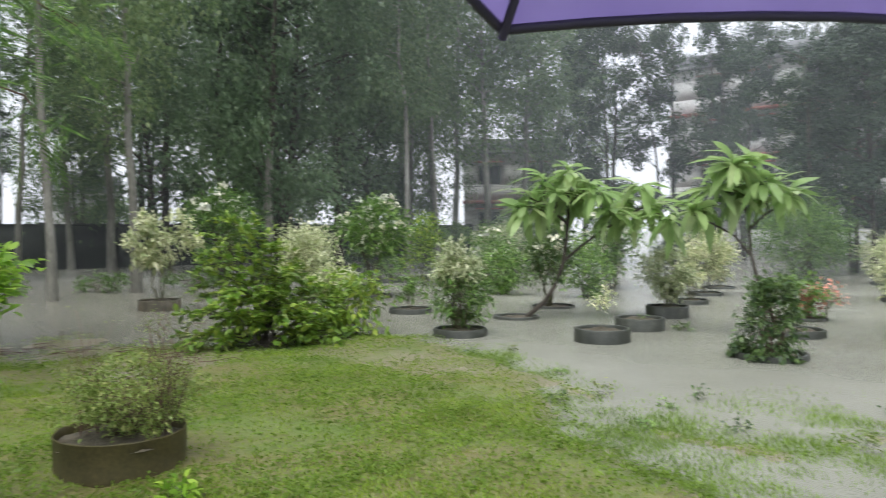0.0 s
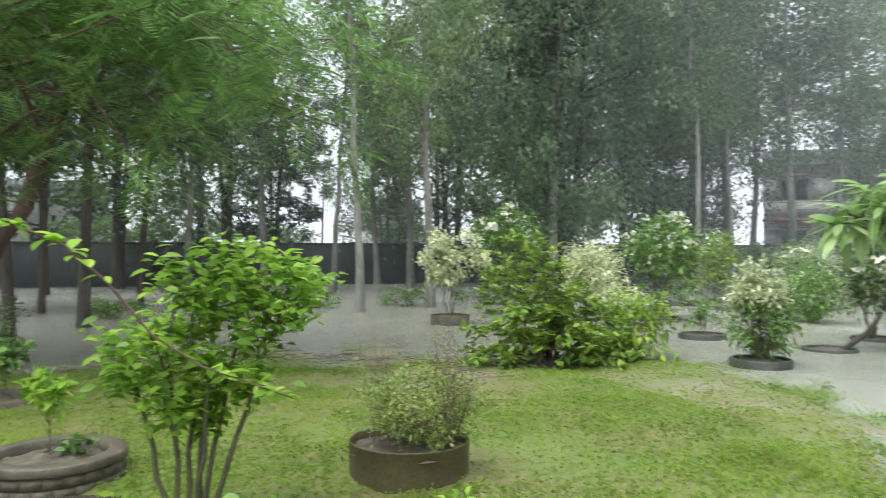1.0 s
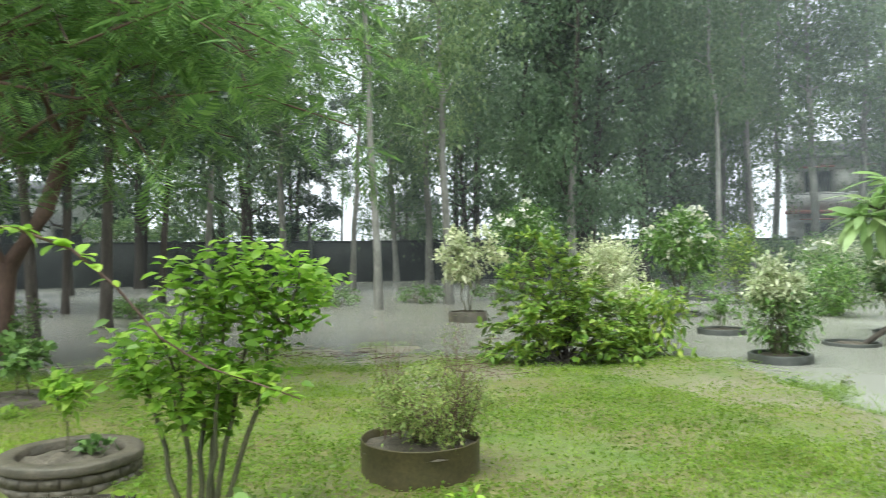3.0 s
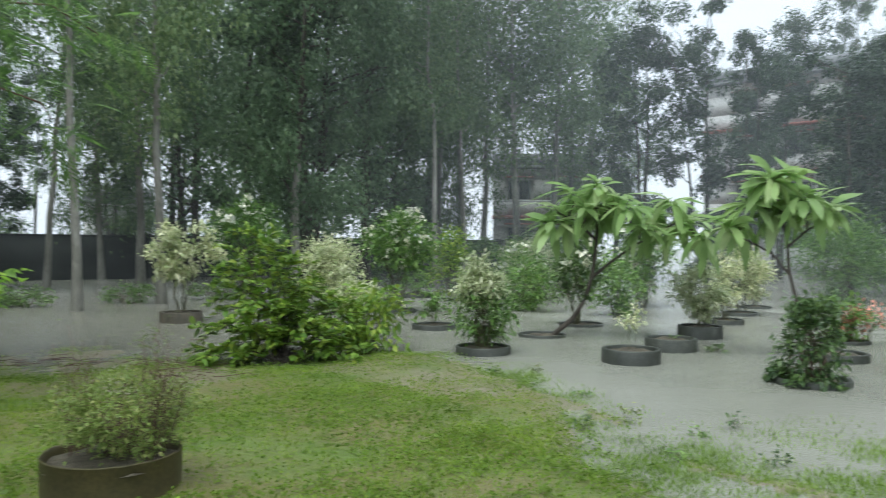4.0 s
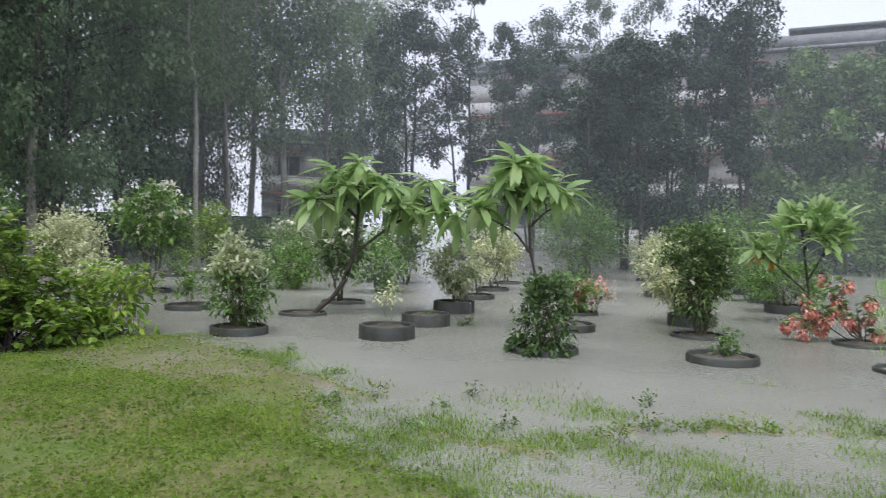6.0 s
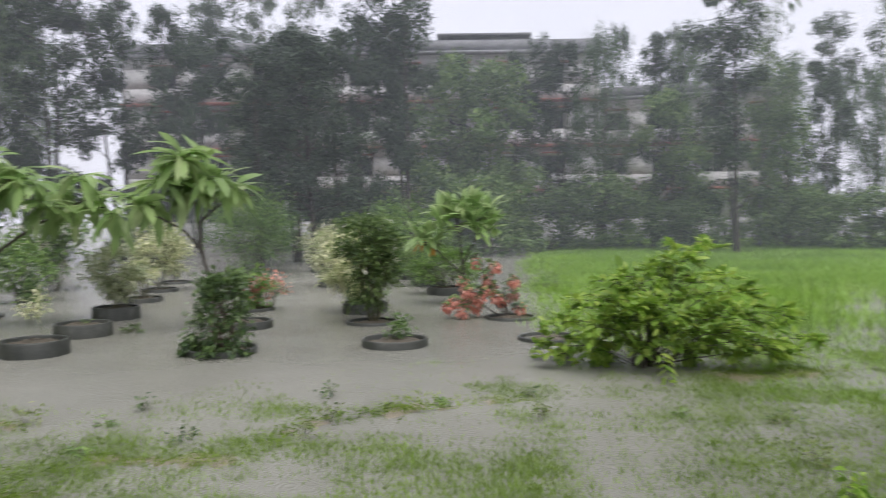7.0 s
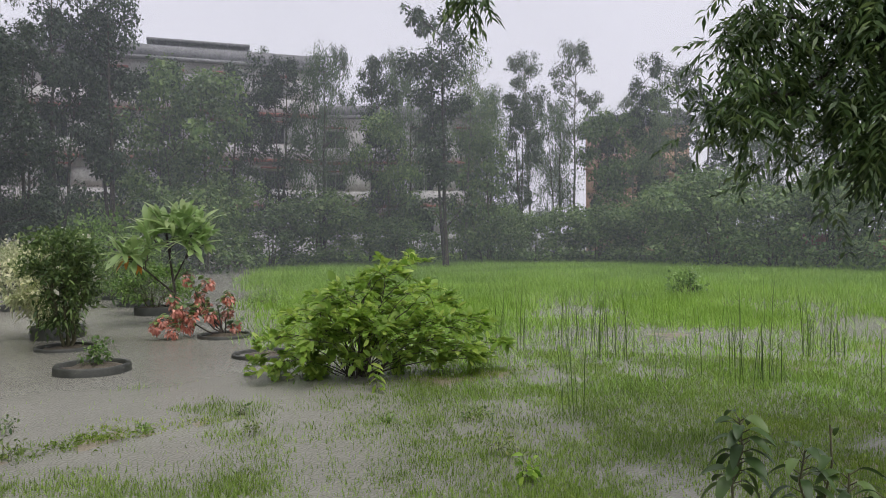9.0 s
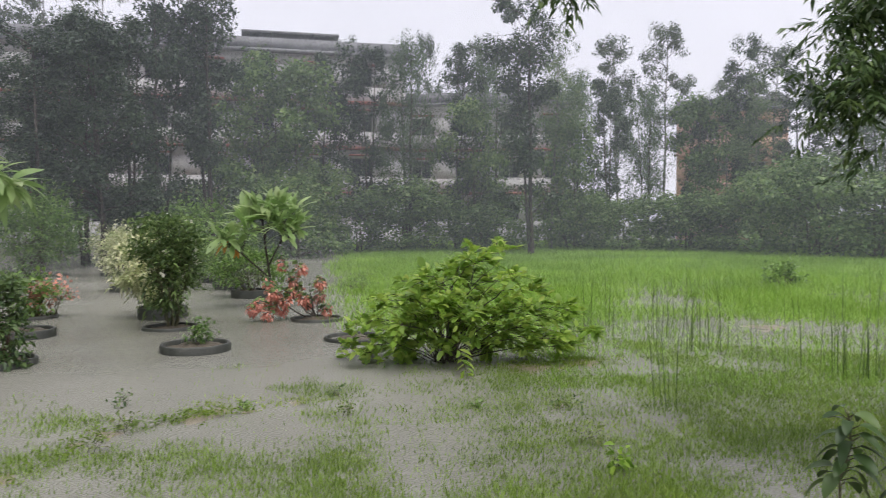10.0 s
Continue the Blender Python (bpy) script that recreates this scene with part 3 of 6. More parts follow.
def facade_at(az, dist, shift, turn_extra=0.0):
    """The left front corner of a facade that faces the garden, square to the line of sight at azimuth az."""
    a = radians(az)
    c = np.array([math.sin(a), math.cos(a)]) * dist
    t = np.array([math.cos(a), -math.sin(a)])
    p = c + t * shift
    return p[0], p[1], -az + turn_extra


building("apartment_block", *facade_at(40, 53, -23), 33.5, 12, 4, M_PLASTER, M_MAROON, "four-storey white block with maroon bands behind trees", roof_blocks=[(22.5, 28.5, 1.1)])
building("apartment_wing", *facade_at(58, 58, -7.6), 14, 10, 3, M_PLASTER, M_MAROON, "three-storey white wing with maroon bands behind trees", storey=3.3)
building("peach_house", *facade_at(74.5, 62, -3.5), 8, 8, 3, M_PEACH, M_PEACH, "peach-coloured house half hidden by trees")
building("hostel_block", *facade_at(3.5, 50, -2.0), 6.6, 8, 2, M_PLASTER, M_MAROON, "two-storey white house with railed balcony and maroon bands", bay=3.2, storey=3.1, railing=True)
building("low_house", *facade_at(-52, 47, -5), 10, 6, 1, M_PLASTER, M_ROOF, "single-storey pale house behind the boundary wall", storey=4.0)
building("low_house", *facade_at(-26, 52, -2), 4, 5, 1, M_PLASTER, M_ROOF, "small pale house behind the boundary wall", storey=3.6)


# ---------------------------------------------------------------- the belt of trees
def polar(az, dist):
    return dist * math.sin(radians(az)), dist * math.cos(radians(az))


TREES = [  # azimuth to the right, distance, height, kind, width
    (-62, 30, 14, "weep", 1.0), (-56, 24, 13, "clump", 1.0), (-60, 40, 15, "clump", 1.2), (-50, 32, 14, "clump_b", 1.0), (-45.5, 36, 15, "weep", 0.9),
    (-41, 26, 14, "euca", 0.9), (-40, 42, 15, "weep", 1.0), (-35.5, 31, 15, "euca", 1.0), (-33.5, 42, 10, "far", 1.0), (-30.5, 30, 14, "euca_b", 1.0), (-31.2, 46, 12, "far", 0.9),
    (-28.6, 20.5, 17, "euca_b", 0.75), (-23.2, 22.2, 15, "euca", 0.85), (-24.5, 34, 15, "euca", 1.2), (-21, 38, 16, "weep", 0.9), (-17.5, 30, 15, "clump_b", 0.9), (-13, 33, 17, "weep", 1.1), (-14, 45, 15, "weep", 1.2),
    (-8.5, 34, 15, "weep", 0.8), (-7, 48, 14, "clump", 1.2), (-3.0, 38, 17, "euca", 1.1), (-1.0, 41, 16, "euca_b", 1.0), (3.0, 36, 16.5, "euca", 1.25), (0.4, 38, 16.5, "euca", 1.1), (5.6, 37, 17, "euca", 1.1), (7.2, 42, 17, "euca", 1.0), 
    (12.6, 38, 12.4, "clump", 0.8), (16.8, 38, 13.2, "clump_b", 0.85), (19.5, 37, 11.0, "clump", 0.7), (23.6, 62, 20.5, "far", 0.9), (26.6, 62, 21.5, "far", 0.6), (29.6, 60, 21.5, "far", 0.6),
    (28.6, 32, 8.8, "weep", 0.75), (31.2, 32, 9.2, "clump", 0.8), (33.2, 33, 12.9, "clump_b", 0.75), (37.0, 33.5, 12.7, "clump_b", 0.85), (24.5, 43, 10, "euca_b", 0.7),
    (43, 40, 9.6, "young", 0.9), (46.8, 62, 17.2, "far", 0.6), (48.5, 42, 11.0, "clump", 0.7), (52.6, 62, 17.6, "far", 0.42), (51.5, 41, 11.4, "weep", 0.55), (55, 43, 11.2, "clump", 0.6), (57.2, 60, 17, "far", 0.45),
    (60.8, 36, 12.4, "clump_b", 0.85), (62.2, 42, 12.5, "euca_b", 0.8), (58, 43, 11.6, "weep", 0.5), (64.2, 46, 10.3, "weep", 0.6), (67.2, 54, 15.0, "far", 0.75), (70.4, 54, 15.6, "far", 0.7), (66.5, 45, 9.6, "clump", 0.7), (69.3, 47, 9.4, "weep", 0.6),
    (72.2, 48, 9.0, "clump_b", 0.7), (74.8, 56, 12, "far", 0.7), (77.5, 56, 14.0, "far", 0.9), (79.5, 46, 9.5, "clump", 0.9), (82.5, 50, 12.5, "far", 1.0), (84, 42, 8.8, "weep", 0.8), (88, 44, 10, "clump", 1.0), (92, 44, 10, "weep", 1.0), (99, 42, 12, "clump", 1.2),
    (-3.2, 44, 16, "euca_d", 0.9), (-1.2, 46, 17, "euca_d", 0.8), (8.2, 47, 17.5, "euca_d", 0.8), (-5.8, 42, 15, "clump", 0.9), (10.4, 44, 12, "clump", 0.55), (-27, 38, 14, "euca_d", 0.8),
    (-38, 34, 15, "weep", 0.8), (-34.6, 41, 13, "clump", 0.9), (-22.4, 43, 15, "weep", 0.9), (-26.2, 46, 13, "clump_b", 0.8), (21.6, 44, 12.4, "clump", 0.6), (27.4, 43, 11.6, "clump_b", 0.55), (30.2, 45, 12.2, "clump", 0.6),
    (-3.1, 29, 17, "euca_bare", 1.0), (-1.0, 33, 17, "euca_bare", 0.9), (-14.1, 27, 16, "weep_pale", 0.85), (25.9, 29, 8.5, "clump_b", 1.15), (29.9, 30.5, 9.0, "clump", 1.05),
    (75.2, 46, 11.5, "clump_b", 0.6), (77, 44, 9.5, "euca_b", 0.9), (72.8, 45, 8.5, "young", 0.8), (56.5, 41, 8, "young", 0.8), (64, 42, 7, "young", 0.8), (41.5, 39, 8.5, "young", 0.9),
    (45, 42, 11.2, "clump_b", 0.8), (40.2, 46, 11.5, "clump", 0.8), (21.5, 52, 12, "clump_b", 0.9), (10.2, 50, 12, "euca_b", 1.2), (-68, 34, 14, "weep", 1.2), (-76, 30, 13, "clump", 1.2),
]
for k, (az, d, h, key, wide) in enumerate(TREES):
    plant_tree(key, *polar(az, d), h, (k * 77) % 360, wide)

UNDER = [(27, 37, 2.4), (35, 37, 2.8), (40, 38, 3.2), (43, 36, 3.6), (47.5, 39, 3.0), (53, 40, 2.6), (57, 40, 2.4), (64.5, 42, 3.2), (67.5, 41, 2.6), (72, 42, 3.0), (77, 40, 3.8),
         (80.5, 37, 4.2), (84, 36, 3.4), (88, 36, 4.2), (92, 36, 4.4), (17, 38, 2.2), (12, 38, 2.2), (6, 36, 2.4), (0, 36, 2.0), (-6, 36, 2.0), (51, 41, 3.8), (62, 43, 3.0), (33, 40, 3.4), (37.5, 41, 3.8), (44.5, 40, 4.6), (75, 43, 3.2), (79, 43, 4.8), (82, 42, 3.2), (70, 43, 3.0), (66, 44, 2.6), (58.5, 42, 3.2), (86, 43, 4.2)]
for k, (az, d, h) in enumerate(UNDER):
    plant_tree("under", *polar(az, d), h, (k * 131) % 360, 1.1 + 0.25 * math.sin(k * 2.3), group="shrubs under the trees")

for k, (az, d, h) in enumerate(((-60, 44, 4), (-56.5, 46, 3.5), (-47, 45, 3.6), (-43.5, 44, 3.2), (-38, 46, 3.6), (-33.5, 48, 3.2), (-24.5, 50, 3.5), (-18, 48, 3.4), (-12, 52, 3.6))):
    plant_tree("under", *polar(az, d), h, (k * 97) % 360, 1.2, group="shrubs behind the boundary wall")


# post-and-rail fence and a low brick wall along the far side of the field
def far_fence(a, b):
    a, b = Vector((*a, 0)), Vector((*b, 0))
    n = int((b - a).length / 1.2)
    ob = thing("fence", Matrix.Translation(a) @ pose(0, 0, 0, 0, 0, math.degrees(math.atan2(b.y - a.y, b.x - a.x))), "low weathered post-and-rail fence at the field's edge", "fence")
    post = box_mesh("post", (-0.06, -0.06, -0.3), (0.06, 0.06, 1.1), 0.01)
    for k in range(n + 1):
        part("post", post, M_CONCRETE, ob).location = (k * 1.2, 0, 0)
    for z in (0.4, 0.75, 1.0):
        part("rail", box_mesh("rail", (0, -0.075, z), (n * 1.2, -0.062, z + 0.07)), M_IRON, ob)
    part("kerb", box_mesh("kerb", (0, -0.3, -0.3), (n * 1.2, -0.1, 0.16), 0.01), M_PLASTER, ob, "pale concrete kerb")


far_fence(polar(60, 53), polar(73, 50))
red_a, red_b = Vector((*polar(80, 47), 0)), Vector((*polar(94, 45), 0))
red = tagged(part("wall_field", box_mesh("wall_field", (0, -0.12, -0.4), ((red_b - red_a).length, 0.12, 1.5)), M_MAROON, None), "low red-brown wall beyond the field", "wall", kind="structure")
red.matrix_basis = Matrix.Translation(red_a) @ pose(0, 0, 0, 0, 0, math.degrees(math.atan2(red_b.y - red_a.y, red_b.x - red_a.x)))


# ---------------------------------------------------------------- planters
def lathe(profile, sides=28, wob=0.0, seed=0):
    rng = np.random.default_rng(seed)
    prof = np.asarray(profile, float)
    ang = np.linspace(0, 2 * np.pi, sides, endpoint=False)
    k = 1 + rng.normal(size=sides) * wob
    v = np.stack([prof[:, None, 0] * np.cos(ang) * k, prof[:, None, 0] * np.sin(ang) * k, np.repeat(prof[:, 1:2], sides, 1) + rng.normal(size=(len(prof), sides)) * wob * 0.25], -1).reshape(-1, 3)
    i, j = np.meshgrid(np.arange(len(prof) - 1), np.arange(sides), indexing="ij")
    a, b = i * sides + j, i * sides + (j + 1) % sides
    return smooth(mesh_np("lathe", v, np.stack([a, b, b + sides, a + sides], -1).reshape(-1, 4)))


def soil_mesh(r, z, seed):
    rng = np.random.default_rng(seed)
    return lathe([(r, z - 0.02), (r * 0.8, z + 0.012), (r * 0.5, z + 0.03), (r * 0.2, z + 0.04), (0.005, z + 0.045)], 22, 0.05, rng.integers(99))


RING_SEED = [0]


def ring_planter(x, y, rim, r=0.43, thick=0.055, label="low round concrete ring planter standing in flood water", mat=None):
    RING_SEED[0] += 1
    ob = thing("ring_planter", pose(x, y, 0, 0, 0, RING_SEED[0] * 40), label, "planter", "ring planters in the flooded garden")
    i = r - thick
    part("ring", lathe([(r, -0.25), (r, rim - 0.015), (r - 0.012, rim), (i + 0.012, rim), (i, rim - 0.015), (i, -0.25)], 32, 0.008, RING_SEED[0]), mat or M_CONCRETE, ob)
    part("soil", soil_mesh(i + 0.004, rim - 0.05, RING_SEED[0]), M_SOIL, ob, "dark wet soil")
    return ob


RINGS = [(2.15, 10.90, 0.20, 0.415), (3.06, 12.24, 0.20, 0.41), (4.04, 14.01, 0.22, 0.40), (5.32, 16.61, 0.10, 0.41), (6.42, 18.75, 0.08, 0.42), (7.6, 21.0, 0.06, 0.42),
         (-0.91, 14.98, 0.10, 0.44), (0.04, 11.61, 0.12, 0.43), (1.15, 13.93, 0.05, 0.44), (2.14, 15.93, 0.05, 0.46), (-2.0, 18.6, 0.08, 0.46), (-1.97, 24.1, 0.15, 0.45), (-2.95, 22.3, 0.08, 0.42),
         (5.99, 8.30, 0.10, 0.445), (6.99, 10.33, 0.05, 0.42), (7.71, 11.63, 0.20, 0.41), (6.36, 13.45, 0.06, 0.42), (5.25, 11.32, 0.12, 0.42), (4.01, 9.35, 0.08, 0.45),
         (13.15, 17.3, 0.10, 0.42), (12.03, 15.2, 0.15, 0.42), (10.95, 13.2, 0.17, 0.42), (9.03, 9.18, 0.05, 0.43), (7.87, 7.24, 0.05, 0.43), (15.6, 27.0, 0.10, 0.42), (12.9, 22.0, 0.10, 0.42), (10.2, 16.8, 0.12, 0.42)]
for r in RINGS:
    ring_planter(*r)
for r in ((-7.31, 5.34, 0.16, 0.42), (-10.1, 7.15, 0.18, 0.46)):
    ring_planter(*r, 0.06, "low round brown brick planter at the edge of the lawn", M_BRICK)
ring_planter(-6.35, 15.8, 0.22, 0.44, 0.06, "round brown brick ring planter standing in flood water", M_BRICK)

# the drum with its rim, cut from sheet metal
drum = thing("drum_planter", pose(-2.37, 4.72, 0.06) @ Matrix.Diagonal((1.08, 1.08, 0.66, 1)), "wide rusty brown cut-down drum used as a planter", "planter")
part("shell", lathe([(0.378, -0.04), (0.381, 0.12), (0.384, 0.40), (0.387, 0.408), (0.386, 0.418), (0.381, 0.421), (0.376, 0.415), (0.373, 0.28)], 44, 0.006, 3), M_RUST, drum)
part("soil", soil_mesh(0.372, 0.34, 5), M_SOIL, drum, "dark wet soil")

# round planter of laid bricks
brick_bed = thing("brick_planter", pose(-4.62, 3.76, 0.06), "low round planter of mossy wet bricks", "planter")
part("mortar", lathe([(0.452, -0.08), (0.450, 0.16), (0.350, 0.16), (0.345, -0.08)], 36, 0.003, 8), M_BRICK, brick_bed)
part("soil", soil_mesh(0.347, 0.15, 9), M_SOIL, brick_bed, "dark wet soil")
part("coping", lathe([(0.455, 0.135), (0.472, 0.137), (0.476, 0.150), (0.474, 0.190), (0.466, 0.199), (0.36, 0.203), (0.348, 0.196), (0.345, 0.13)], 44, 0.006, 12), M_BRICK, brick_bed, "worn mossy cement coping")
brick_me = box_mesh("brick", (-0.062, -0.03, -0.036), (0.062, 0.03, 0.036), 0.004)
for row in range(2):
    for k in range(22):
        a = 2 * math.pi * (k + 0.5 * (row % 2)) / 22
        part("brick", brick_me, M_BRICK, brick_bed).matrix_basis = pose(0.430 * math.cos(a), 0.430 * math.sin(a), 0.016 + row * 0.077, 0, 0, math.degrees(a) + 90 + 1.2 * math.sin(k * 3.1))

# path and drain slab
path_dir = math.degrees(math.atan2(1.44, -2.33))
path = tagged(part("path", box_mesh("path", (-6, 0, -0.2), (11, 1.2, 0.11), 0.01), M_PATH, None), "wet grey concrete garden path", "path", kind="structure")
path.matrix_basis = pose(-5.95, 3.36, 0, 0, 0, path_dir)
for k in range(9):
    j = part("path_joint", box_mesh("path_joint", (-0.012, 0.01, 0.108), (0.012, 1.19, 0.1125)), M_CONCRETE, path)
    j.location = (-5.2 + k * 1.8, 0, 0)
slab = thing("drain_slab", pose(-4.02, 2.92, 0.07, 1.5, -1, 28), "wet dark concrete drain cover lying on the lawn", "slab")
part("slab", box_mesh("slab", (-0.52, -0.4, -0.06), (0.52, 0.4, 0.06), 0.015), M_SLAB, slab)
part("lifting_loop", box_mesh("lifting_loop", (-0.06, 0.18, 0.06), (0.06, 0.2, 0.075), 0.003), M_RUST, slab)


def terracotta_pot(x, y, s):
    ob = thing("flower_pot", pose(x, y, 0.112), "red terracotta flower pot on the wet path", "pot", "terracotta pots on the path")
    part("pot", lathe([(0.10 * s, 0), (0.148 * s, 0.24 * s), (0.165 * s, 0.24 * s), (0.172 * s, 0.30 * s), (0.160 * s, 0.302 * s), (0.150 * s, 0.25 * s)], 28, 0.003, 4), M_TERRA, ob)
    part("soil", soil_mesh(0.151 * s, 0.26 * s, 6), M_SOIL, ob, "dark wet soil")
    part("saucer", lathe([(0.13 * s, 0.0), (0.15 * s, 0.015), (0.14 * s, 0.03), (0.11 * s, 0.02)], 24, 0.003, 4), M_TERRA, ob)


terracotta_pot(-4.98, 2.47, 1.05)
terracotta_pot(-7.10, 3.77, 1.05)


# ---------------------------------------------------------------- shrubs
SHRUB_SEED = [100]


def strap_mesh(width, droop, bend=0.25, rows=7, blunt=1.1):
    """One leaf of length 1 along x that arches over and is folded on its midrib."""
    v = []
    for s in np.linspace(0, 1, rows):
        half = width * 0.5 * (0.07 + 0.95 * math.sin(math.pi * (0.03 + 0.92 * s ** blunt)) ** 0.8) if s < 1 else 0.006
        c = np.array([s * (1 - 0.12 * droop * s), 0, -droop * s * s])
        v += [c + [0, half, half * bend], c, c + [0, -half, half * bend]]
    f = [(3 * k + j, 3 * k + j + 1, 3 * k + j + 4, 3 * k + j + 3) for k in range(rows - 1) for j in (0, 1)]
    return smooth(mesh_np("leaf", v, f))


def place_leaf(ob, me, base, way, length, rng):
    way = unit(np.asarray(way, float))
    side = unit(np.cross(np.array([0, 0, 1.0]) + rng.normal(size=3) * 0.25, way))
    nor = np.cross(way, side)
    leaf = new("leaf", me)
    leaf.parent = ob
    m = Matrix(((way[0], side[0], nor[0], base[0]), (way[1], side[1], nor[1], base[1]), (way[2], side[2], nor[2], base[2]), (0, 0, 0, 1)))
    leaf.matrix_basis = m @ Matrix.Diagonal((length, length, length, 1))


def shrub(name, label, category, x, y, z, h, w, low, leaf, count, mat, clumps=24, stems=7, bark=None, form="round", slim=0.45, lean=(0, 0), flowers=None, up=0.3, flat=1.0, stem_r=0.014, loose=0.22, group=""):
    """A shrub of stems that reach clumps of leaves; flowers: (material, clusters, petals a cluster, petal size)."""
    SHRUB_SEED[0] += 1
    rng = np.random.default_rng(SHRUB_SEED[0])
    if mat == F_VARIEG:
        count, leaf = int(count * 1.4), leaf * 1.12
    ob = thing(name, Matrix.Translation((x, y, z)), label, category, group)
    wood, green = Soup(), Soup()
    cz, hz = (low + h) / 2, (h - low) / 2
    forks = []
    for k in range(stems):
        a = 2 * np.pi * k / stems + rng.uniform(-0.4, 0.4)
        e = np.array([lean[0] * 0.6 + math.cos(a) * w * 0.2, lean[1] * 0.6 + math.sin(a) * w * 0.2 * flat, low + (h - low) * rng.uniform(0.3, 0.6)])
        p, r = limb(rng, [math.cos(a) * 0.04, math.sin(a) * 0.04, -0.06], e, stem_r, stem_r * 0.55, 0, 0.03, 7)
        trunk = Soup()
        trunk.tube(p, r, 6)
        part("stem", smooth(trunk.mesh("stem")), bark or M_BARK_GREEN, ob)
        forks.append(p)
    centres = []
    for k in range(clumps):
        d = unit(rng.normal(size=3))
        if form == "cone":
            u = rng.uniform(0, 1) ** 1.3
            q = w / 2 * (1.05 - 0.75 * u)
            a = rng.uniform(0, 2 * np.pi)
            c = np.array([q * math.cos(a) * 0.9, q * math.sin(a) * 0.9, low + (h - low) * u])
        elif form == "vase":
            a, u = rng.uniform(0, 2 * np.pi), rng.uniform(0, 1) ** 0.75
            q = w / 2 * (0.35 + 0.65 * u) * math.sqrt(rng.uniform(0.1, 1)) * (1 if u < 0.85 else 0.75)
            c = np.array([q * math.cos(a), q * math.sin(a), low + (h - low) * u])
        elif form == "spread":
            a, u = rng.uniform(0, 2 * np.pi), math.sqrt(rng.uniform(0.02, 1))
            top = h * (1 - 0.62 * u ** 1.6)
            c = np.array([w / 2 * u * math.cos(a), w / 2 * u * math.sin(a) * flat, low + (top - low) * rng.uniform(0.25, 1)])
        else:
            rad = rng.uniform(0.35, 1.0) ** 0.6
            c = np.array([d[0] * w / 2 * rad, d[1] * w / 2 * flat * rad, cz + d[2] * hz * rad])
        c[:2] += np.asarray(lean) * (c[2] / max(h, 0.01))
        centres.append(c)
        stem = forks[rng.integers(len(forks))]
        s = stem[rng.integers(3, len(stem))]
        p, r = limb(rng, s, c, stem_r * 0.28, 0.002, 0.03, 0.05, 5)
        wood.tube(p, r, 4)
        m = max(4, int(1.4 * count / clumps * rng.uniform(0.6, 1.4)))
        spread = rng.normal(size=(m, 3)) * loose * min(w, h) * np.array([1, 1, 0.7])
        out = unit(c - np.array([lean[0] * 0.5, lean[1] * 0.5, cz - hz * 0.3]))
        way = unit(rng.normal(size=(m, 3)) * 0.8 + out * 0.7 + [0, 0, up])
        ln = leaf * rng.uniform(0.6, 1.3, m)
        green.add(*(leaves_fine_np if math.hypot(x, y) < 12.8 else leaves_np)(rng, c + spread, way, ln, ln * slim, 0.16, 0.25))
    tagged(part("twig_growth", smooth(wood.mesh("twig_growth")), bark or M_BARK_GREEN, ob), kind="stuff")
    tagged(part("foliage", green.mesh("foliage"), mat, ob), kind="stuff")
    if flowers:
        fm, clusters, petals, size = flowers
        for k in range(clusters):
            c = centres[rng.integers(len(centres))] + unit(rng.normal(size=3)) * loose * min(w, h) * 1.2 + [0, 0, leaf * 0.6]
            way = unit(rng.normal(size=(petals, 3)) + [0, 0, 0.5])
            ln = size * rng.uniform(0.7, 1.2, petals)
            spread = rng.normal(size=(petals, 3)) * size * (0.25 if petals < 8 else 1.1)
            tagged(part("flower_head", mesh_np("flower_head", *leaves_np(rng, c + spread, way, ln, ln * 0.7, 0.1, 0.1)), fm, ob), kind="stuff")
    return ob


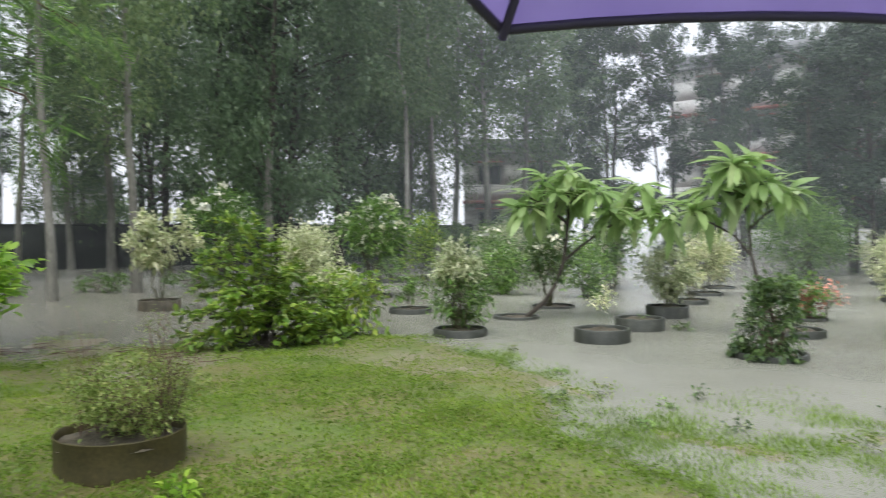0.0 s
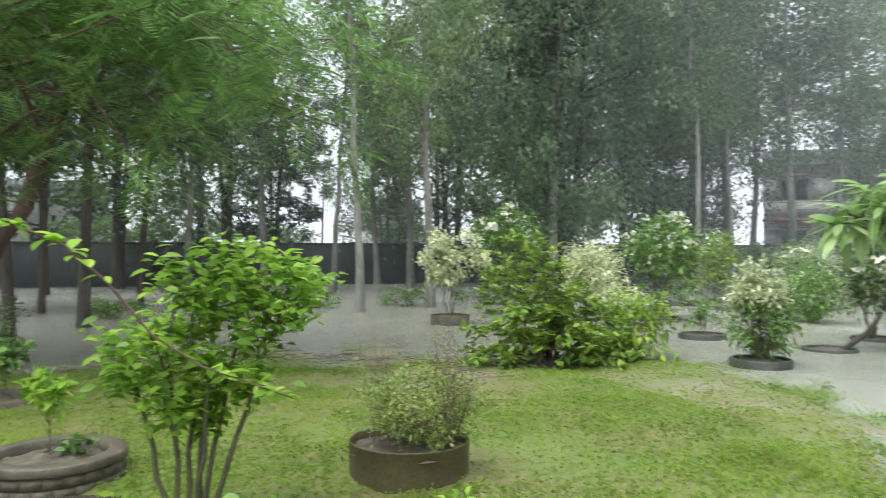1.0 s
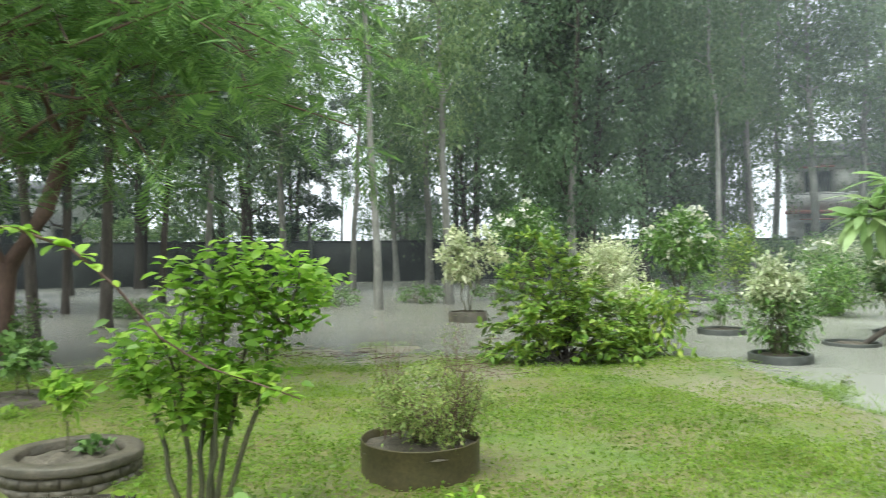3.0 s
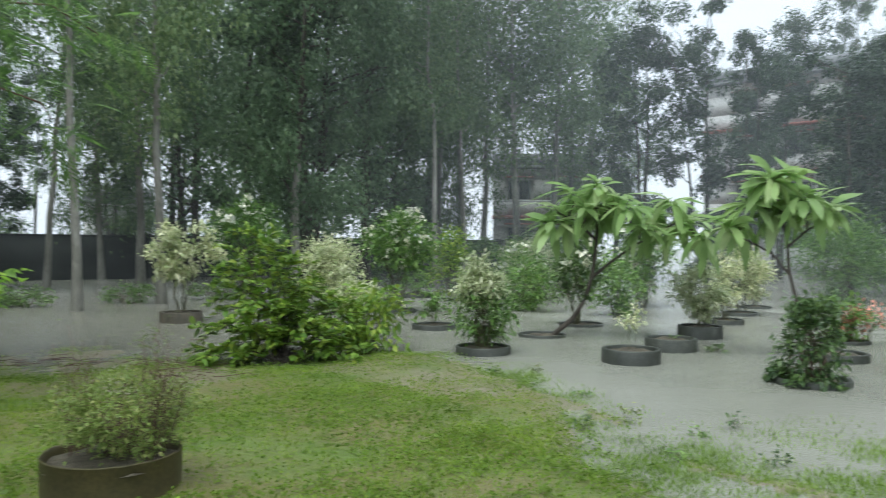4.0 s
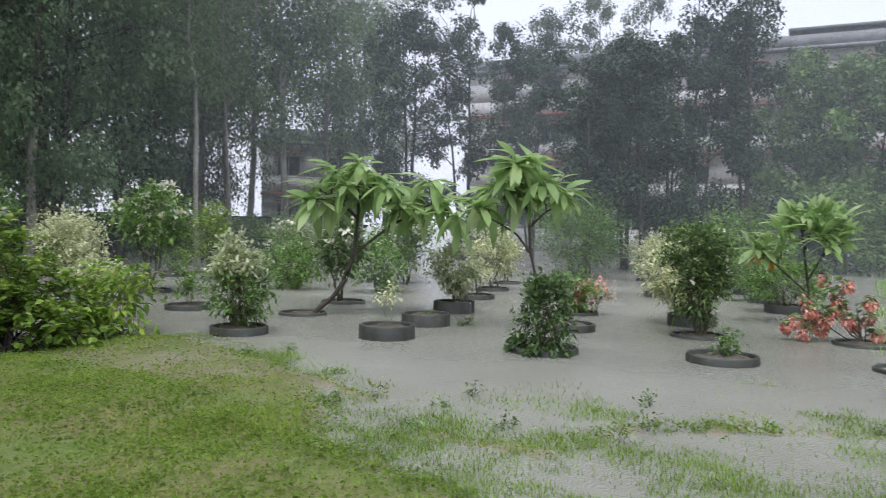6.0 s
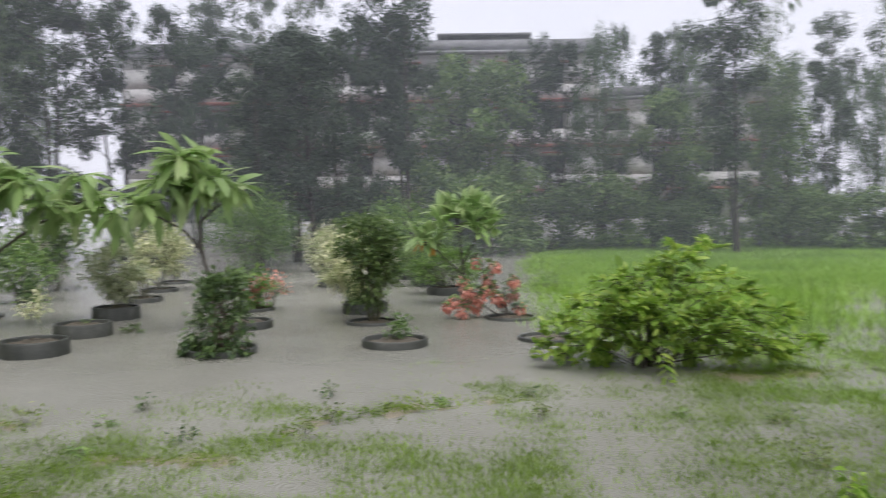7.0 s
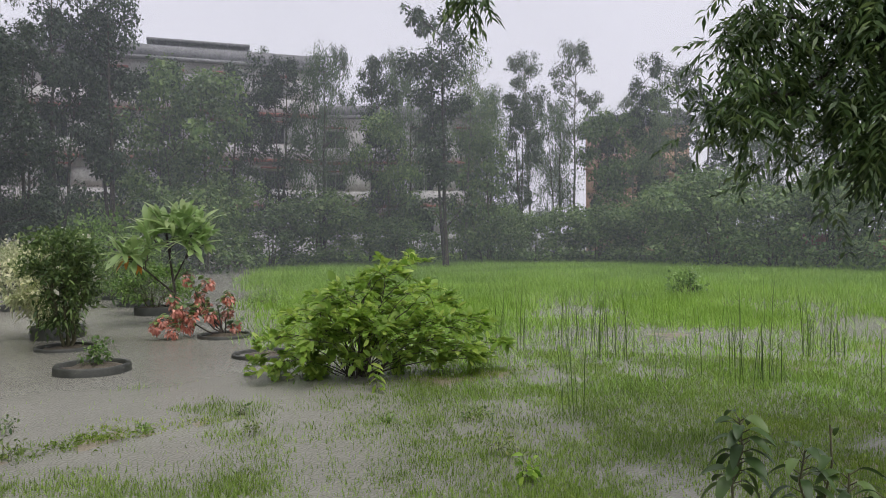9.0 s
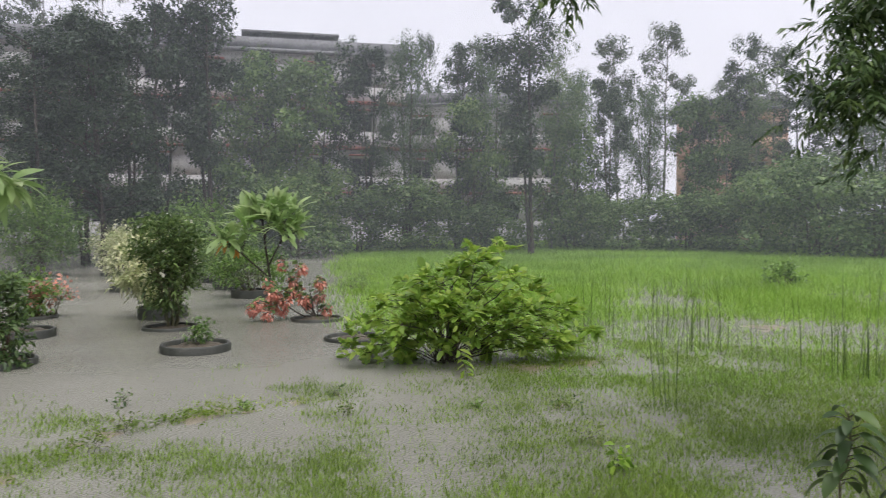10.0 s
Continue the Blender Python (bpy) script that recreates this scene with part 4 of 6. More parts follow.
# left lawn
def tiered_shrub(label, x, y, z, right, heads, leaf, slim, per, mat, mat_one, seed):
    """Bare stems that fan out from one foot, each twig ending in a tier of leaves; heads: (along, height) of the tiers."""
    rng = np.random.default_rng(seed)
    ob = thing("garden_shrub", Matrix.Translation((x, y, z)), label, "shrub")
    rt, back = np.array([*right, 0.0]), np.array([-right[1], right[0], 0.0])
    wood, green, forks = Soup(), Soup(), []
    for k, (a, h) in enumerate(((-0.30, 0.95), (-0.12, 1.1), (0.02, 1.2), (0.14, 1.3), (0.3, 1.25), (0.5, 1.35), (0.1, 0.9))):
        p, r = limb(rng, rt * a * 0.12 + back * rng.uniform(-0.06, 0.06) + [0, 0, -0.06], rt * a + back * rng.uniform(-0.15, 0.15) + [0, 0, h], 0.019, 0.009, 0, 0.007, 8)
        trunk = Soup()
        trunk.tube(p, r, 8)
        part("stem", smooth(trunk.mesh("stem")), M_BARK_GREEN, ob)
        forks += list(p[3:])
    forks = np.array(forks)
    kinds = [strap_mesh(slim, d, 0.3, 6) for d in (0.18, 0.32, 0.45)]
    for me in kinds:
        me.materials.append(mat_one)
    one = 290 // len(heads) + 1
    for a, h in heads:
        c = rt * a + back * rng.uniform(-0.24, 0.24) + [0, 0, h - 0.05]
        near = forks[np.argmin(((forks - c + [0, 0, 0.22]) ** 2).sum(1))]
        p, r = limb(rng, near, c, 0.009, 0.004, 0.0, 0.03, 6)
        wood.tube(p, r, 5)
        for k in range(per):
            u = rng.uniform(0.45, 1.0)
            b = np.array([np.interp(u * 5, np.arange(6), p[:, q]) for q in range(3)]) + rng.normal(size=3) * [0.075, 0.075, 0.045]
            way = unit(rng.normal(size=3) * [1, 1, 0.25] + [0, 0, 0.22 * u])
            ln = leaf * rng.uniform(0.65, 1.2)
            if k < one:
                place_leaf(ob, kinds[k % 3], b, way, ln, rng)
            else:
                green.add(*leaves_fine_np(rng, b[None], way[None], np.array([ln]), np.array([ln * slim]), 0.14, 0.3))
    tagged(part("twig_growth", smooth(wood.mesh("twig_growth")), M_BARK_GREEN, ob), kind="stuff")
    tagged(part("foliage", green.mesh("foliage"), mat, ob), kind="stuff")


tiered_shrub("tall bright green leafy shrub with bare lower stems", -3.02, 3.24, 0.05, (0.731, 0.682),
             ((-0.03, 1.60), (0.17, 1.66), (0.37, 1.66), (0.57, 1.57), (0.73, 1.46), (0.47, 1.44), (0.24, 1.47), (0.05, 1.45), (-0.22, 1.24), (-0.36, 1.15), (-0.03, 1.24), (0.17, 1.30), (0.34, 1.24),
              (0.14, 1.11), (-0.32, 0.99), (-0.16, 0.92), (-0.03, 0.83), (0.10, 0.76), (0.19, 0.93), (0.32, 1.0), (-0.12, 1.08), (0.55, 1.32)), 0.088, 0.52, 105, F_BRIGHT, F_BRIGHT_ONE, 233)
shrub("sprout", "small leafy sprout at the foot of the shrub", "plant", -2.72, 3.05, 0.05, 0.34, 0.30, 0.06, 0.10, 60, F_GREEN, 8, 3, slim=0.6, stem_r=0.006)
shrub("sapling", "small bright green sapling in the brick planter", "sapling", -4.72, 3.78, 0.22, 0.55, 0.27, 0.30, 0.095, 110, F_BRIGHT, 9, 1, slim=0.6, stem_r=0.008, loose=0.13)
shrub("weed", "pale green weed growing in the brick planter", "plant", -4.40, 3.78, 0.23, 0.11, 0.20, 0.01, 0.08, 40, F_GREEN, 6, 3, slim=0.5, stem_r=0.004)
shrub("sapling", "leafy green sapling in a ring planter", "sapling", -7.30, 5.42, 0.13, 0.62, 0.42, 0.22, 0.10, 170, F_GREEN, 12, 4, slim=0.6, stem_r=0.008, loose=0.14)
shrub("wiry_shrub", "wiry half-dry shrub with tiny leaves in the drum", "shrub", -2.33, 4.74, 0.28, 0.56, 0.95, 0.0, 0.033, 3200, F_WIRY, 110, 26, M_BARK_RED, slim=0.5, stem_r=0.004, loose=0.08, lean=(0.06, 0.0))
shrub("wiry_shrub", "bare reddish twigs rising from the drum", "shrub", -2.10, 4.68, 0.28, 0.95, 0.55, 0.2, 0.024, 300, F_WIRY, 46, 12, M_BARK_RED, slim=0.4, stem_r=0.004, loose=0.09, lean=(0.14, 0.0))
shrub("wiry_shrub", "tall bare twigs standing in the drum", "shrub", -2.58, 4.7, 0.28, 0.92, 0.40, 0.25, 0.022, 60, F_WIRY, 26, 7, M_BARK_RED, slim=0.4, stem_r=0.0035, loose=0.09)
for x, y, h, w in ((-2.62, 3.42, 0.17, 0.28), (-1.75, 4.0, 0.15, 0.20), (-2.0, 3.62, 0.12, 0.22), (-3.45, 3.15, 0.2, 0.34), (-5.3, 3.62, 0.16, 0.34), (-6.75, 4.8, 0.12, 0.3), (-3.3, 2.75, 0.2, 0.3)):
    shrub("weed", "low leafy weed in the lawn", "plant", x, y, 0.07, h, w, 0.0, 0.085, 46, F_BRIGHT, 8, 3, slim=0.5, stem_r=0.004, group="weeds in the lawn")
shrub("potted_shrub", "yellow-green shrub in a terracotta pot", "shrub", -4.98, 2.47, 0.38, 0.75, 0.62, 0.30, 0.07, 420, F_YELLOW, 26, 4, slim=0.45, stem_r=0.012, loose=0.10)
shrub("potted_shrub", "yellow-green shrub with red young leaves in a terracotta pot", "shrub", -7.10, 3.77, 0.38, 0.62, 0.80, 0.10, 0.07, 460, F_YELLOW, 26, 5, slim=0.45, stem_r=0.010, loose=0.10)
shrub("flowering_shrub", "straggling shrub with pale leaves and red flowers", "shrub", -11.9, 6.3, 0.0, 1.75, 2.0, 0.5, 0.11, 520, F_GREEN, 30, 6, slim=0.55, stem_r=0.016, loose=0.08, flowers=(F_RED, 10, 12, 0.07))
shrub("garden_shrub", "dark leafy shrub at the foot of the forked tree", "shrub", -11.1, 8.0, 0.0, 0.9, 1.3, 0.05, 0.09, 700, F_DEEP, 30, 6, slim=0.5, loose=0.12)
shrub("garden_shrub", "small green shrub at the foot of the forked tree", "shrub", -10.0, 7.35, 0.12, 0.55, 0.6, 0.05, 0.09, 260, F_GREEN, 14, 4, slim=0.5, loose=0.13)
shrub("variegated_tree", "small tree with cream variegated leaves in a brick ring", "tree", -6.35, 15.8, 0.17, 1.92, 1.45, 0.65, 0.14, 620, F_VARIEG, 26, 3, slim=0.5, stem_r=0.018, loose=0.075)
for k, (x, y, w) in enumerate(((-9.8, 20.6, 2.0), (-11.8, 19.0, 1.8), (-7.7, 22.2, 2.0), (-5.6, 23.6, 1.8), (-14.5, 14.0, 1.8), (-13.2, 17.2, 1.6))):
    shrub("low_hedge", "low ragged hedge plants at the edge of the water", "hedge", x, y, -0.02, 0.55, w, 0.02, 0.10, 520, F_GREEN, 30, 6, slim=0.5, flat=0.5, loose=0.16, group="low hedge")

def profile_bush(label, x, y, z, right, profile, depth, leaf, slim, branches, per, mat, mat_one, seed, bark, stem_r=0.012, name="spreading_shrub"):
    """A bush of stems that rise from one foot and arch over; profile: (along, height) of its outline, leaves in pairs along the outer half."""
    rng = np.random.default_rng(seed)
    ob = thing(name, Matrix.Translation((x, y, z)), label, "shrub")
    rt, back = np.array([*right, 0.0]), np.array([-right[1], right[0], 0.0])
    al, hi = np.array(profile).T
    wood, green, singles = Soup(), Soup(), []
    for k in range(branches):
        a = al[0] + (al[-1] - al[0]) * (k + rng.uniform(0.1, 0.9)) / branches
        top = np.interp(a, al, hi)
        reach = depth * math.sqrt(max(0.05, 1 - (2 * (a - al[0]) / (al[-1] - al[0]) - 1) ** 2))
        e = rt * a + back * rng.uniform(-reach, reach) + [0, 0, top * (1.0 if k % 3 == 0 else rng.uniform(0.25, 1.0) ** 0.65)]
        knee = e * [0.42, 0.42, 0] + [0, 0, e[2] * rng.uniform(0.75, 1.05)]
        q = np.linspace(0, 1, 9)[:, None]
        knee = knee + rng.normal(size=3) * [0.22, 0.22, 0.12] * min(1.0, e[2])
        foot = rng.normal(size=3) * [0.10, 0.10, 0]
        p = (1 - q) ** 2 * foot + 2 * q * (1 - q) * knee + q * q * e + rng.normal(size=(9, 3)) * 0.022 * q
        p[:, 2] -= 0.10 * q[:, 0] ** 4 * (1.6 - e[2])
        wood.tube(p, np.linspace(stem_r * rng.uniform(0.5, 1.0), 0.0025, 9), 5)
        run = unit(p[8] - p[5])
        for j in range(6):  # side sprays, leaves in pairs along each
            at = p[8] if j == 0 else p[rng.integers(3, 9)]
            d = unit(run * (1.2 if j == 0 else 0.55) + rng.normal(size=3) * [0.8, 0.8, 0.4] + [0, 0, 0.12])
            ln = rng.uniform(0.16, 0.36) * (0.6 + 0.4 * top)
            w = np.linspace(0, 1, 5)[:, None]
            t = at + d * ln * w - np.array([0, 0, 0.3 * ln]) * w * w
            wood.tube(t, np.linspace(0.004, 0.0015, 5), 4)
            m = max(6, int(per * rng.uniform(0.7, 1.3)))
            u = np.linspace(0.15, 1.0, m)
            base = at + d * (ln * u)[:, None] - np.array([0, 0, 0.3 * ln]) * (u * u)[:, None] + rng.normal(size=(m, 3)) * 0.012
            side = unit(np.cross(d, [0, 0, 1.0])) * np.where(np.arange(m) % 2, 1.0, -1.0)[:, None]
            way = unit(side * (1.1 - 0.7 * u)[:, None] + d * 0.7 + rng.normal(size=(m, 3)) * [0.45, 0.45, 0.3] + [0, 0, 0.15])
            size = leaf * rng.uniform(0.65, 1.2, m) * (1.1 - 0.3 * u)
            green.add(*leaves_fine_np(rng, base, way, size, size * slim, 0.14, 0.3))
            singles += [(base[-1], way[-1]), (base[m // 2], way[m // 2])]
    part("stem", smooth(wood.mesh("stem")), bark, ob, "dark arching stems")
    tagged(part("foliage", green.mesh("foliage"), mat, ob), kind="stuff")
    kinds = [strap_mesh(slim, d) for d in (0.15, 0.3)]
    for me in kinds:
        me.materials.append(mat_one)
    for k in rng.permutation(len(singles))[:280]:
        place_leaf(ob, kinds[k % 2], *singles[k], leaf * rng.uniform(0.8, 1.25), rng)
    return ob


# the large shrub and the rows of planters
profile_bush("large bright yellow-green shrub standing in shallow water", -2.95, 11.0, -0.05, (0.966, 0.259),
             ((-1.0, 0.55), (-0.8, 1.25), (-0.55, 1.62), (-0.3, 1.80), (0.0, 1.62), (0.3, 1.22), (0.7, 1.05), (0.95, 0.8), (1.15, 0.45)), 0.85, 0.13, 0.5, 46, 12, F_YELLOW, F_YELLOW_ONE, 241, M_BARK_DARK, name="large_shrub")
profile_bush("low broad-leaved green shrub reaching into the water", -2.75, 10.35, -0.05, (0.966, 0.259),
             ((-1.1, 0.35), (-0.7, 0.72), (-0.2, 0.85), (0.3, 0.75), (0.8, 0.55), (1.1, 0.3)), 0.5, 0.15, 0.52, 22, 11, F_YELLOW, F_YELLOW_ONE, 242, M_BARK_DARK, name="large_shrub")
shrub("garden_shrub", "olive green drooping shrub beside the large one", "shrub", -1.72, 11.75, -0.03, 1.12, 1.0, 0.03, 0.14, 620, F_YELLOW, 26, 6, slim=0.4, loose=0.14, up=-0.2)
shrub("variegated_shrub", "cream variegated shrub with rounded top", "shrub", -3.18, 15.7, -0.03, 1.80, 1.15, 0.8, 0.085, 2200, F_VARIEG, 40, 5, slim=0.4, loose=0.12)
shrub("variegated_shrub", "small cream variegated shrub", "shrub", -2.18, 12.9, -0.03, 1.28, 0.75, 0.55, 0.11, 630, F_VARIEG, 18, 4, slim=0.4, loose=0.12)
shrub("white_flower_tree", "small round-headed tree with white flowers", "tree", -5.95, 19.1, -0.03, 2.75, 1.75, 1.0, 0.15, 1500, F_GREEN, 46, 4, slim=0.42, stem_r=0.02, loose=0.10, flowers=(F_WHITE, 26, 6, 0.16))
shrub("white_flower_tree", "small round-headed tree with white flowers in a ring planter", "tree", -2.0, 18.6, 0.04, 2.42, 1.78, 0.95, 0.15, 1700, F_GREEN, 50, 5, slim=0.42, stem_r=0.022, loose=0.10, flowers=(F_WHITE, 40, 6, 0.16))
shrub("garden_shrub", "small green shrub in a ring planter", "shrub", -0.91, 14.98, 0.06, 0.66, 0.52, 0.18, 0.12, 150, F_GREEN, 12, 3, slim=0.5, loose=0.13, stem_r=0.01)
shrub("variegated_shrub", "cream and green variegated shrub in a ring planter", "shrub", 0.04, 11.61, 0.08, 0.95, 0.98, 0.10, 0.085, 1100, F_GREEN, 40, 8, slim=0.4, loose=0.11, up=-0.1)
shrub("variegated_shrub", "cream top growth of a variegated shrub", "shrub", 0.0, 11.6, 0.08, 1.36, 0.66, 0.62, 0.09, 930, F_VARIEG, 26, 6, slim=0.4, loose=0.13)
shrub("white_flower_tree", "leafy shrub with white flowers in a ring planter", "shrub", 2.05, 15.95, 0.02, 1.75, 1.15, 0.55, 0.14, 900, F_DEEP, 34, 4, slim=0.45, stem_r=0.022, loose=0.12, flowers=(F_WHITE, 22, 6, 0.15))
shrub("white_flower_tree", "bushy tree with many white flowers", "tree", 4.52, 20.97, -0.03, 2.25, 1.75, 0.6, 0.15, 1500, F_GREEN, 46, 5, slim=0.42, stem_r=0.02, loose=0.10, flowers=(F_WHITE, 44, 6, 0.17))
shrub("round_bush", "dense rounded green bush", "shrub", 3.31, 18.3, -0.03, 1.28, 1.2, 0.05, 0.12, 1100, F_GREEN, 40, 7, slim=0.5, loose=0.12)
shrub("round_bush", "dense low green bush", "shrub", 1.35, 19.5, -0.03, 1.25, 1.7, 0.05, 0.12, 1300, F_GREEN, 46, 8, slim=0.45, loose=0.12)
shrub("garden_shrub", "tall olive green shrub", "shrub", -0.82, 22.8, -0.03, 2.35, 1.35, 0.1, 0.13, 1300, F_YELLOW, 46, 8, slim=0.4, loose=0.12)
shrub("garden_shrub", "tall olive green shrub with white flowers", "shrub", 1.25, 23.9, -0.03, 1.95, 1.7, 0.1, 0.13, 1100, F_GREEN, 40, 8, slim=0.4, loose=0.12, flowers=(F_WHITE, 20, 6, 0.16))
shrub("garden_shrub", "small green shrub in a ring planter", "shrub", -1.97, 24.1, 0.1, 0.75, 0.9, 0.1, 0.12, 300, F_GREEN, 16, 4, slim=0.5, loose=0.14)
shrub("garden_shrub", "pale flowering shrub before the far house", "shrub", 2.2, 29.5, -0.03, 2.0, 2.4, 0.1, 0.14, 1350, F_VARIEG, 34, 8, slim=0.4, loose=0.12)
shrub("oleander", "large fine-leaved oleander bush", "shrub", 11.15, 23.7, -0.03, 2.75, 2.7, 0.2, 0.17, 5200, F_GREEN, 100, 14, slim=0.22, loose=0.12, up=0.5)
shrub("sapling", "thin pale sapling in a tall concrete ring", "sapling", 2.17, 10.93, 0.15, 0.62, 0.30, 0.34, 0.07, 60, F_VARIEG, 8, 2, slim=0.4, stem_r=0.006)
shrub("weed", "tiny sprout in a concrete ring", "plant", 3.08, 12.2, 0.16, 0.10, 0.14, 0.02, 0.05, 24, F_GREEN, 5, 2, slim=0.4, stem_r=0.003)
shrub("weed", "low weeds spreading from a concrete ring", "plant", 3.75, 12.0, 0.0, 0.10, 0.5, 0.0, 0.07, 60, F_DEEP, 10, 3, slim=0.4, stem_r=0.003)
shrub("variegated_shrub", "cream variegated shrub in a concrete ring", "shrub", 4.04, 14.0, 0.18, 1.18, 0.86, 0.20, 0.09, 1200, F_VARIEG, 34, 6, slim=0.4, loose=0.12)
shrub("variegated_shrub", "cream variegated shrub in a low ring", "shrub", 6.42, 18.75, 0.04, 1.60, 1.30, 0.40, 0.11, 1500, F_VARIEG, 38, 6, slim=0.4, loose=0.12)
shrub("variegated_shrub", "small cream variegated shrub in a low ring", "shrub", 5.35, 16.6, 0.06, 0.85, 0.6, 0.15, 0.09, 390, F_VARIEG, 16, 4, slim=0.4, loose=0.13)
shrub("variegated_shrub", "thin cream variegated shrub in a low ring", "shrub", 7.6, 21.0, 0.02, 1.0, 0.6, 0.2, 0.10, 360, F_VARIEG, 14, 4, slim=0.4, loose=0.13)
shrub("conical_bush", "dark conical bush covering its planter", "shrub", 4.0, 9.33, 0.0, 1.06, 0.86, 0.02, 0.085, 1300, F_DEEP, 60, 8, M_BARK_RED, form="cone", slim=0.5, loose=0.085, up=-0.1)
shrub("flowering_shrub", "green shrub with drooping coral-red flowers in a ring", "shrub", 6.36, 13.4, 0.02, 0.78, 0.95, 0.12, 0.11, 420, F_GREEN, 22, 5, slim=0.5, loose=0.13)
shrub("flowering_shrub", "drooping spray of coral-red flowers", "shrub", 6.62, 13.2, 0.0, 0.52, 0.72, 0.22, 0.08, 60, F_GREEN, 12, 3, slim=0.5, loose=0.10, flowers=(F_RED, 14, 16, 0.09))
shrub("standard_tree", "round-headed leafy standard with tiny white flowers in a ring", "tree", 7.02, 10.35, 0.02, 1.66, 1.30, 0.20, 0.095, 3800, F_DEEP, 100, 6, slim=0.34, stem_r=0.022, loose=0.075, up=0.0, form="vase", flowers=(F_WHITE, 30, 5, 0.07))
shrub("variegated_shrub", "yellowish variegated shrub in a concrete ring", "shrub", 7.62, 11.85, 0.16, 1.38, 0.95, 0.05, 0.10, 1350, F_VARIEG, 36, 6, slim=0.36, loose=0.11, up=-0.2)
shrub("variegated_shrub", "yellowish variegated shrub in a distant ring", "shrub", 10.1, 16.8, 0.08, 1.45, 1.0, 0.10, 0.11, 900, F_VARIEG, 28, 6, slim=0.36, loose=0.12)
shrub("variegated_shrub", "pale variegated shrub in a distant ring", "shrub", 12.9, 22.0, 0.06, 1.4, 1.2, 0.10, 0.12, 750, F_VARIEG, 26, 6, slim=0.36, loose=0.12)
shrub("variegated_shrub", "pale variegated shrub at the end of the row", "shrub", 15.6, 27.0, 0.06, 1.5, 1.4, 0.10, 0.13, 675, F_VARIEG, 24, 6, slim=0.36, loose=0.12)
shrub("garden_shrub", "leafy green shrub behind the rows", "shrub", 14.4, 19.6, -0.03, 2.4, 2.6, 0.1, 0.15, 1900, F_GREEN, 40, 7, slim=0.4, loose=0.12)
shrub("garden_shrub", "leafy green shrub in a ring", "shrub", 13.1, 17.3, 0.06, 1.65, 1.8, 0.1, 0.13, 1300, F_GREEN, 30, 6, slim=0.4, loose=0.12)
shrub("garden_shrub", "low dark green shrub in a ring", "shrub", 12.0, 15.2, 0.1, 1.1, 1.5, 0.05, 0.11, 1200, F_DEEP, 30, 6, slim=0.4, loose=0.13)
shrub("garden_shrub", "low spreading green shrub in a ring", "shrub", 10.9, 13.2, 0.1, 0.95, 1.5, 0.05, 0.11, 1200, F_GREEN, 32, 6, slim=0.4, loose=0.13)
FLOWER_HEADS = ((-0.59, 0.98), (-0.26, 0.90), (0.07, 0.66), (0.05, 0.44), (0.16, 0.18), (-0.40, 0.70), (-0.65, 0.47), (-0.82, 0.62), (-0.32, 0.51), (-0.14, 0.31), (-0.81, 0.17), (-0.59, 0.21), (-1.05, 0.25), (-0.93, 0.33), (-0.23, 0.42), (-0.52, 0.36), (-0.72, 0.30), (-0.74, 0.52), (-0.45, 0.52))


def flower_head_shrub(label, x, y, right, heads, seed, size=1.0):
    """A shrub that leans along right; each twig ends in a drooping head of bracts under a few leaves."""
    rng = np.random.default_rng(seed)
    ob = thing("flowering_shrub", Matrix.Translation((x, y, 0.0)), label, "shrub")
    rt, back = np.array([*right, 0.0]), np.array([-right[1], right[0], 0.0])
    kinds = [strap_mesh(0.62, 0.45), strap_mesh(0.7, 0.7)]
    for me in kinds:
        me.materials.append(F_DEEP_ONE)
    wood = Soup()
    forks = []
    for s, z in ((-0.2, 0.28), (-0.42, 0.42), (-0.12, 0.55), (0.02, 0.3), (-0.62, 0.30), (-0.45, 0.72)):
        p, r = limb(rng, back * rng.uniform(-0.05, 0.05) + [0, 0, 0.0], rt * s * size + back * rng.uniform(-0.2, 0.2) + [0, 0, z * size], 0.016, 0.008, -0.04, 0.03, 6)
        wood.tube(p, r, 6)
        forks += list(p[2:])
    forks = np.array(forks)
    for s, z in heads:
        c = rt * s * size + back * rng.uniform(-0.3, 0.3) + [0, 0, z * size]
        near = forks[np.argmin(((forks - c) ** 2).sum(1) + 0.3 * np.maximum(0, forks[:, 2] - c[2]))]
        p, r = limb(rng, near, c + [0, 0, 0.05], 0.007, 0.004, 0.08, 0.04, 6)
        wood.tube(p, r, 5)
        m = 75
        d = unit(rng.normal(size=(m, 3)))
        at = c + d * [0.08, 0.08, 0.09] * rng.uniform(0.4, 1.15, m)[:, None] - [0, 0, 0.04]
        ln = 0.05 * rng.uniform(0.7, 1.3, m)
        tagged(part("flower_head", mesh_np("flower_head", *leaves_fine_np(rng, at, d + [0, 0, -0.5], ln, ln * 0.8, 0.2, 0.4)), F_RED, ob), kind="stuff")
        for q in range(7):
            place_leaf(ob, kinds[q % 2], p[4] * 0.4 + p[5] * 0.6 + rng.normal(size=3) * 0.03, rng.normal(size=3) * [1, 1, 0.3] + [0, 0, 0.25], 0.125 * rng.uniform(0.7, 1.2), rng)
        for q in range(3):
            place_leaf(ob, kinds[q % 2], p[2 + q % 2], rng.normal(size=3) * [1, 1, 0.4], 0.10 * rng.uniform(0.7, 1.2), rng)
    part("stem", smooth(wood.mesh("stem")), M_BARK_DARK, ob)


